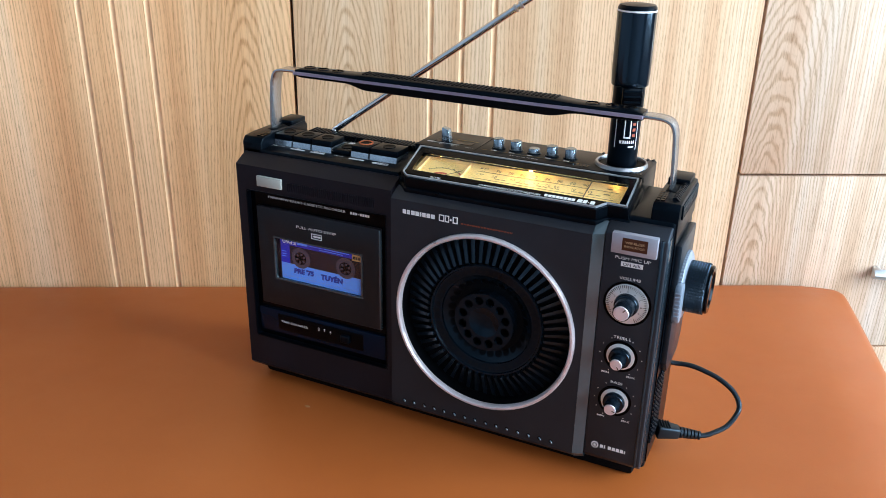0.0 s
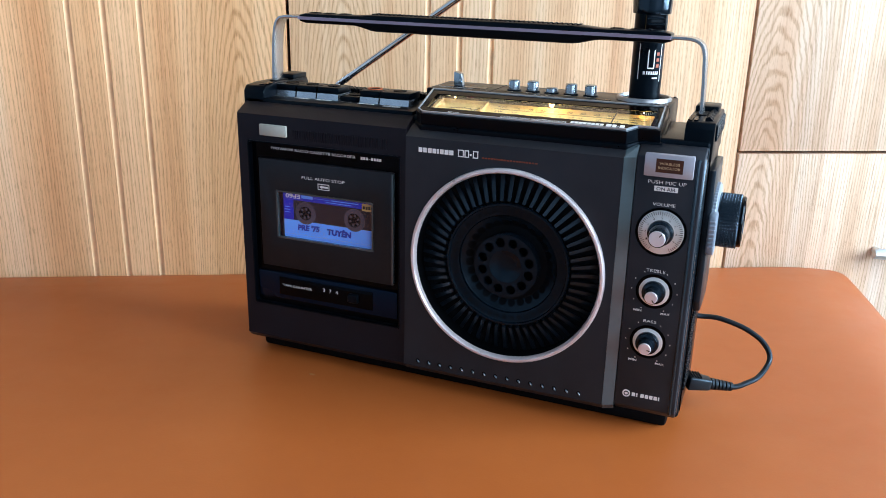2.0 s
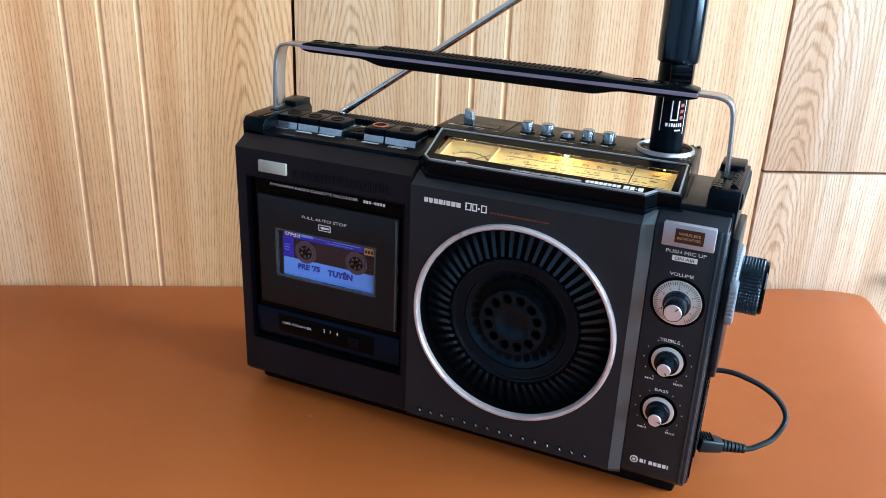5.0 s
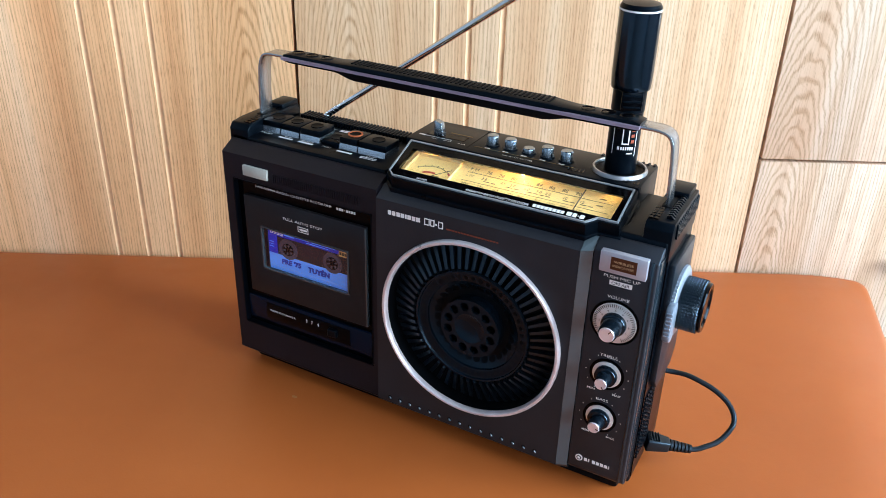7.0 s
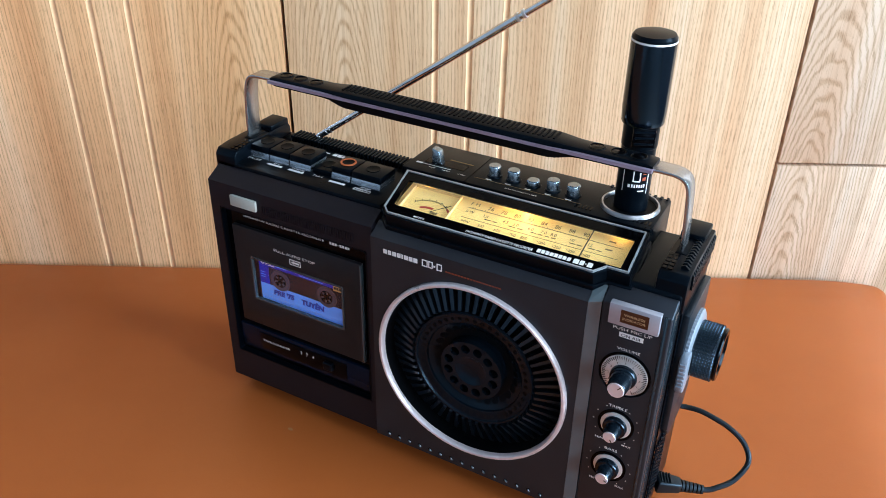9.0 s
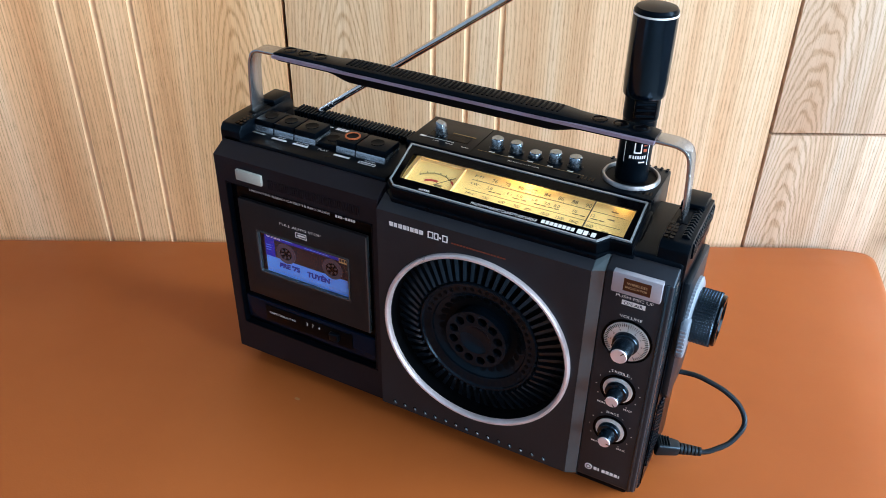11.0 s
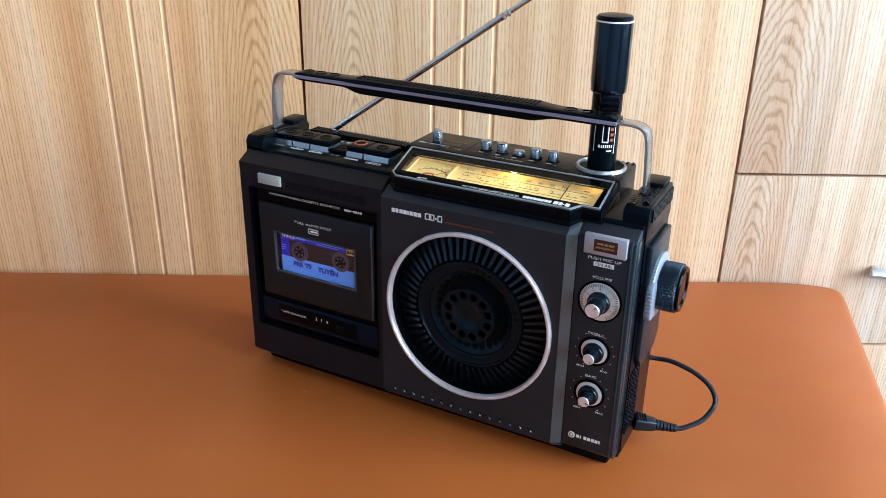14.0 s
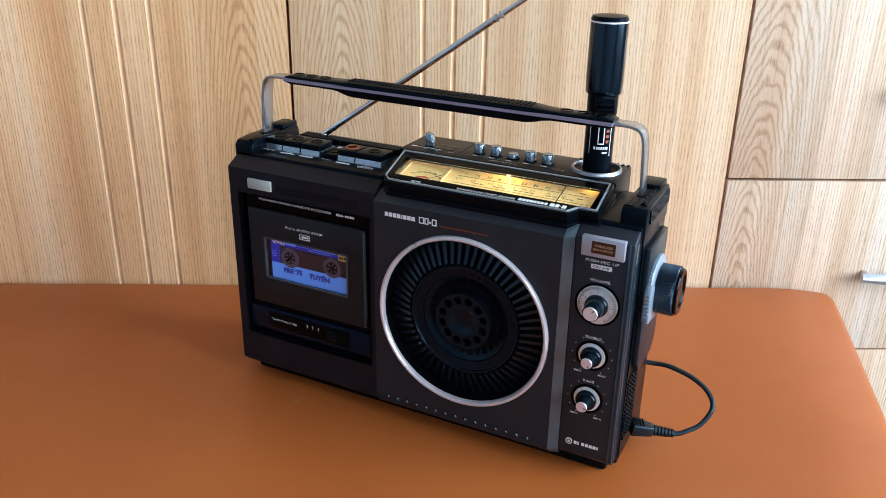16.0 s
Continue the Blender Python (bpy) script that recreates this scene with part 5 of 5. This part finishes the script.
for d in (0.193, 0.198):
    part("aerial_collar", tube([A0 + way * d, A0 + way * (d + 0.002)], 0.0034, 14), ALUMINIUM, aerial)
for d in (0.007, 0.011):
    part("aerial_collar", tube([A0 + way * d, A0 + way * (d + 0.0022)], 0.0033, 14), CHROME, aerial)
joint = bmesh.new()
bmesh.ops.create_uvsphere(joint, u_segments=16, v_segments=10, radius=0.0036)
part("aerial_joint", joint, CHROME, aerial, "chrome swivel joint", m=Matrix.Translation(A0 + Vector((0, 0, -0.001))))
part("aerial_post", tube([A0 + Vector((0, 0, -0.010)), A0], 0.0022, 14), CHROME, aerial)

# ---- the cassette ----
tape = thing("cassette_tape", "blue and white labelled cassette tape lying behind the window", "cassette")
HX0, HX1, HZ = -0.1228, -0.0784, 0.1285
CX = (HX0 + HX1) / 2
part("shell", block(CX - 0.0502, CX + 0.0502, 0.0056, 0.0135, 0.0995, 0.1625, 0.0008), SHELL, tape, "dark plastic cassette shell")
CY = 0.0053
part("white_label", block(CX - 0.0425, CX + 0.0425, CY - 0.0001, 0.0060, 0.1030, 0.1215), LABEL_WHITE, tape, "white paper label with handwriting", smooth=0)
part("blue_label", block(CX - 0.0425, CX + 0.0425, CY - 0.0001, 0.0060, 0.1385, 0.1560), LABEL_BLUE, tape, "royal blue printed label", smooth=0)
part("blue_side", block(CX - 0.0425, CX - 0.0335, CY - 0.0001, 0.0060, 0.1217, 0.1383), LABEL_BLUE, tape, smooth=0)
part("gold_corner", block(CX + 0.0290, CX + 0.0422, CY - 0.0003, 0.0060, 0.1372, 0.1430), LABEL_GOLD, tape, "gold printed corner", smooth=0)
for z in (0.1062, 0.1096):
    part("ruled_line", block(CX - 0.0420, CX + 0.0420, CY - 0.0003, 0.0056, z, z + 0.0003), flat("pale_blue_ink", (0.25, 0.35, 0.75)), tape, smooth=0)
for x in (HX0, HX1):
    m = Matrix.Translation((x, CY + 0.0002, HZ)) @ AXIS_FRONT
    reel = part("reel", lathe([(0.0052, 0.0006), (0.0092, 0.0006), (0.0092, -0.001), (0.0052, -0.001)], 40, True), REEL, tape, "grey reel with toothed hub", m=m)
    part("hub", lathe([(0.0, 0.0002), (0.0050, 0.0002), (0.0050, 0.0009), (0.0057, 0.0009), (0.0057, -0.001), (0, -0.001)], 32), BLACK_MATT, reel, m=m)
    for k in range(6):
        part("tooth", block(0.0028, 0.0050, -0.0006, 0.0006, 0.0, 0.0010), REEL, reel, m=m @ Matrix.Rotation(k * math.pi / 3 + 0.3, 4, "Z"), smooth=0)
lettering("PRE '75", 0.0205, 0.0052, on_front(CX - 0.0195, CY - 0.0004, 0.1163) @ Matrix.Rotation(0.03, 4, "Z"), INK_BLUE, tape, 0.06, 0.12, name="handwriting")
lettering("TUYÊN", 0.0220, 0.0064, on_front(CX + 0.0085, CY - 0.0004, 0.1163), INK_BLUE, tape, 0.06, 0.1, name="handwriting")
lettering("EF60", 0.0135, 0.0038, on_front(CX - 0.0335, CY - 0.0003, 0.1416) @ Matrix.Rotation(math.pi, 4, "Z"), WHITE_INK, tape, 0.02, name="printed_code")
bars([(-0.0255, -0.0150, -0.0012, 0.0012), (-0.0135, 0.0000, -0.0003, 0.0), (0.002, 0.026, -0.0004, 0.0003), (-0.003, 0.020, -0.0022, -0.0017)], 0.002, on_front(CX, CY - 0.0002, 0.1420), LABEL_WHITE, tape)
bars([(-0.0415, -0.0365, -0.0003, 0.0003), (-0.0412, -0.0370, -0.0025, -0.0019), (-0.0412, -0.0368, 0.0020, 0.0026)], 0.002, on_front(CX, CY - 0.0002, 0.1300), LABEL_WHITE, tape)
bars([(0.0300 + i * 0.0024, 0.0300 + i * 0.0024 + 0.0018) for i in range(5)], 0.0024, on_front(CX, CY - 0.0005, 0.1400), BLACK_INK, tape)

# ---- the wireless microphone in its well ----
mic = thing("wireless_microphone", "black plug-in wireless microphone standing upright in the radio", "microphone", Matrix.Translation((MX, MY, 0.2300)))
stem = part("stem", lathe([(0, 0), (0.0112, 0), (0.0112, 0.0440), (0.0113, 0.0446), (0.0116, 0.0450), (0.0116, 0.0620), (0, 0.0620)], 56), BLACK, mic, "black cylindrical microphone stem")
part("clip_window", prism([(-0.0072, 0.0472), (0.0072, 0.0472), (0.0072, 0.0600), (-0.0072, 0.0600)], "y", -0.0122, -0.0080, 0.0006), GLOSSY_BLACK, mic, "glossy black clip below the head", m=Matrix.Rotation(0.45, 4, "Z"))
for z in (0.0490, 0.0530, 0.0570):
    part("clip_rib", block(-0.0060, 0.0060, -0.0129, -0.0118, z, z + 0.0014, 0.0004, 1), BLACK, mic, m=Matrix.Rotation(0.45, 4, "Z"))
part("head", lathe([(0.0100, 0.0605), (0.0133, 0.0605), (0.0136, 0.0612), (0.0137, 0.0640), (0.0140, 0.0700), (0.0140, 0.1130), (0.0, 0.1130)], 64), plastic("glossy_black_lacquer", (0.0010, 0.0024, 0.0050), 0.14, bump=0.0, specular=0.8), mic, "glossy black microphone head")
part("white_ring", lathe([(0.0120, 0.1128), (0.01405, 0.1128), (0.01405, 0.1140), (0.0120, 0.1140)], 64, True), WHITE_INK, mic, "thin white ring")
part("top_cap", lathe([(0.0138, 0.1140), (0.0138, 0.1154), (0.0126, 0.1172), (0.0070, 0.1180), (0.0, 0.1181)], 56), BLACK, mic, "black domed cap")


def curved_mark(a0, a1, z0, z1, material, name):
    """A printed mark that follows the round stem; angles in degrees from its face."""
    bm = bmesh.new()
    n = max(1, int(abs(a1 - a0) / 6))
    rows = []
    for i in range(n + 1):
        q = radians(-66 + a0 + (a1 - a0) * i / n)
        rows.append([bm.verts.new((0.01132 * math.cos(q), 0.01132 * math.sin(q), z)) for z in (z0, z1)])
    for p, q in zip(rows, rows[1:]):
        bm.faces.new((p[0], q[0], q[1], p[1]))
    part(name, bm, material, mic, smooth=0)


curved_mark(-48, -45, 0.0150, 0.0400, WHITE_INK, "printed_line")
curved_mark(38, 41, 0.0135, 0.0400, WHITE_INK, "printed_line")
curved_mark(-14, -10, 0.0230, 0.0360, WHITE_INK, "printed_frame")
curved_mark(8, 12, 0.0230, 0.0360, WHITE_INK, "printed_frame")
curved_mark(-14, 12, 0.0225, 0.0235, WHITE_INK, "printed_frame")
for i in range(3):
    curved_mark(18, 31, 0.0235 + i * 0.0042, 0.0258 + i * 0.0042, flat("orange_print_mark", (0.36, 0.06, 0.02)), "orange_mark")
curved_mark(-28, -20, 0.0185, 0.0208, WHITE_INK, "printed_bar")
for i in range(6):
    curved_mark(-16 + i * 8, -11 + i * 8, 0.0185, 0.0208, WHITE_INK, "printed_bar")
curved_mark(6, 28, 0.0155, 0.0165, WHITE_INK, "printed_bar")

# ---- the mains lead ----
cable = thing("power_cable", "black mains lead plugged into the side and looping behind the radio", "cable")
plug = bmesh.new()
plug_line = [Vector((0.1815, 0.0515, 0.0235)), Vector((0.2000, 0.0600, 0.0200))]
d = (plug_line[1] - plug_line[0])
PLUG = Matrix.Translation(plug_line[0]) @ Matrix.Rotation(math.atan2(d.y, d.x), 4, "Z") @ Matrix.Rotation(0.16, 4, "Y")
block(0.0, 0.0190, -0.0075, 0.0075, -0.0055, 0.0055, bm=plug)
bmesh.ops.recalc_face_normals(plug, faces=plug.faces)
for v in plug.verts:
    if v.co.x > 0.01:
        v.co.y *= 0.62
        v.co.z *= 0.80
bevel(plug, 0.0016, 3)
plug_ob = part("plug", plug, RUBBER, cable, "moulded black plug", m=PLUG)
for i in range(4):
    part("grip_ridge", block(0.0020 + i * 0.0022, 0.0032 + i * 0.0022, -0.0050, 0.0050, 0.0050, 0.0066, 0.0004, 1), RUBBER, plug_ob, m=PLUG)
for i in range(6):
    r = 0.0046 - i * 0.00022
    part("strain_ring", lathe([(0.0022, 0), (r, 0), (r, 0.0019), (0.0022, 0.0019)], 20, True), RUBBER, plug_ob, m=PLUG @ Matrix.Translation((0.0192 + i * 0.0030, 0, 0)) @ AXIS_X)
end = PLUG @ Vector((0.0170, 0, 0))
tail = PLUG @ Vector((0.0370, 0, 0))
lead = [end, tail, tail + Vector((0.0090, 0.0060, 0.0020)), (0.2330, 0.0820, 0.0240), (0.2385, 0.0930, 0.0350), (0.2320, 0.1010, 0.0440), (0.2190, 0.1045, 0.0510), (0.2050, 0.1055, 0.0550), (0.1940, 0.1060, 0.0565), (0.1820, 0.1050, 0.0560), (0.1660, 0.0980, 0.0580), (0.1540, 0.0850, 0.0570)]
part("lead", tube(spline(lead, 8), 0.0021, 10), RUBBER, cable, "thin black flex")
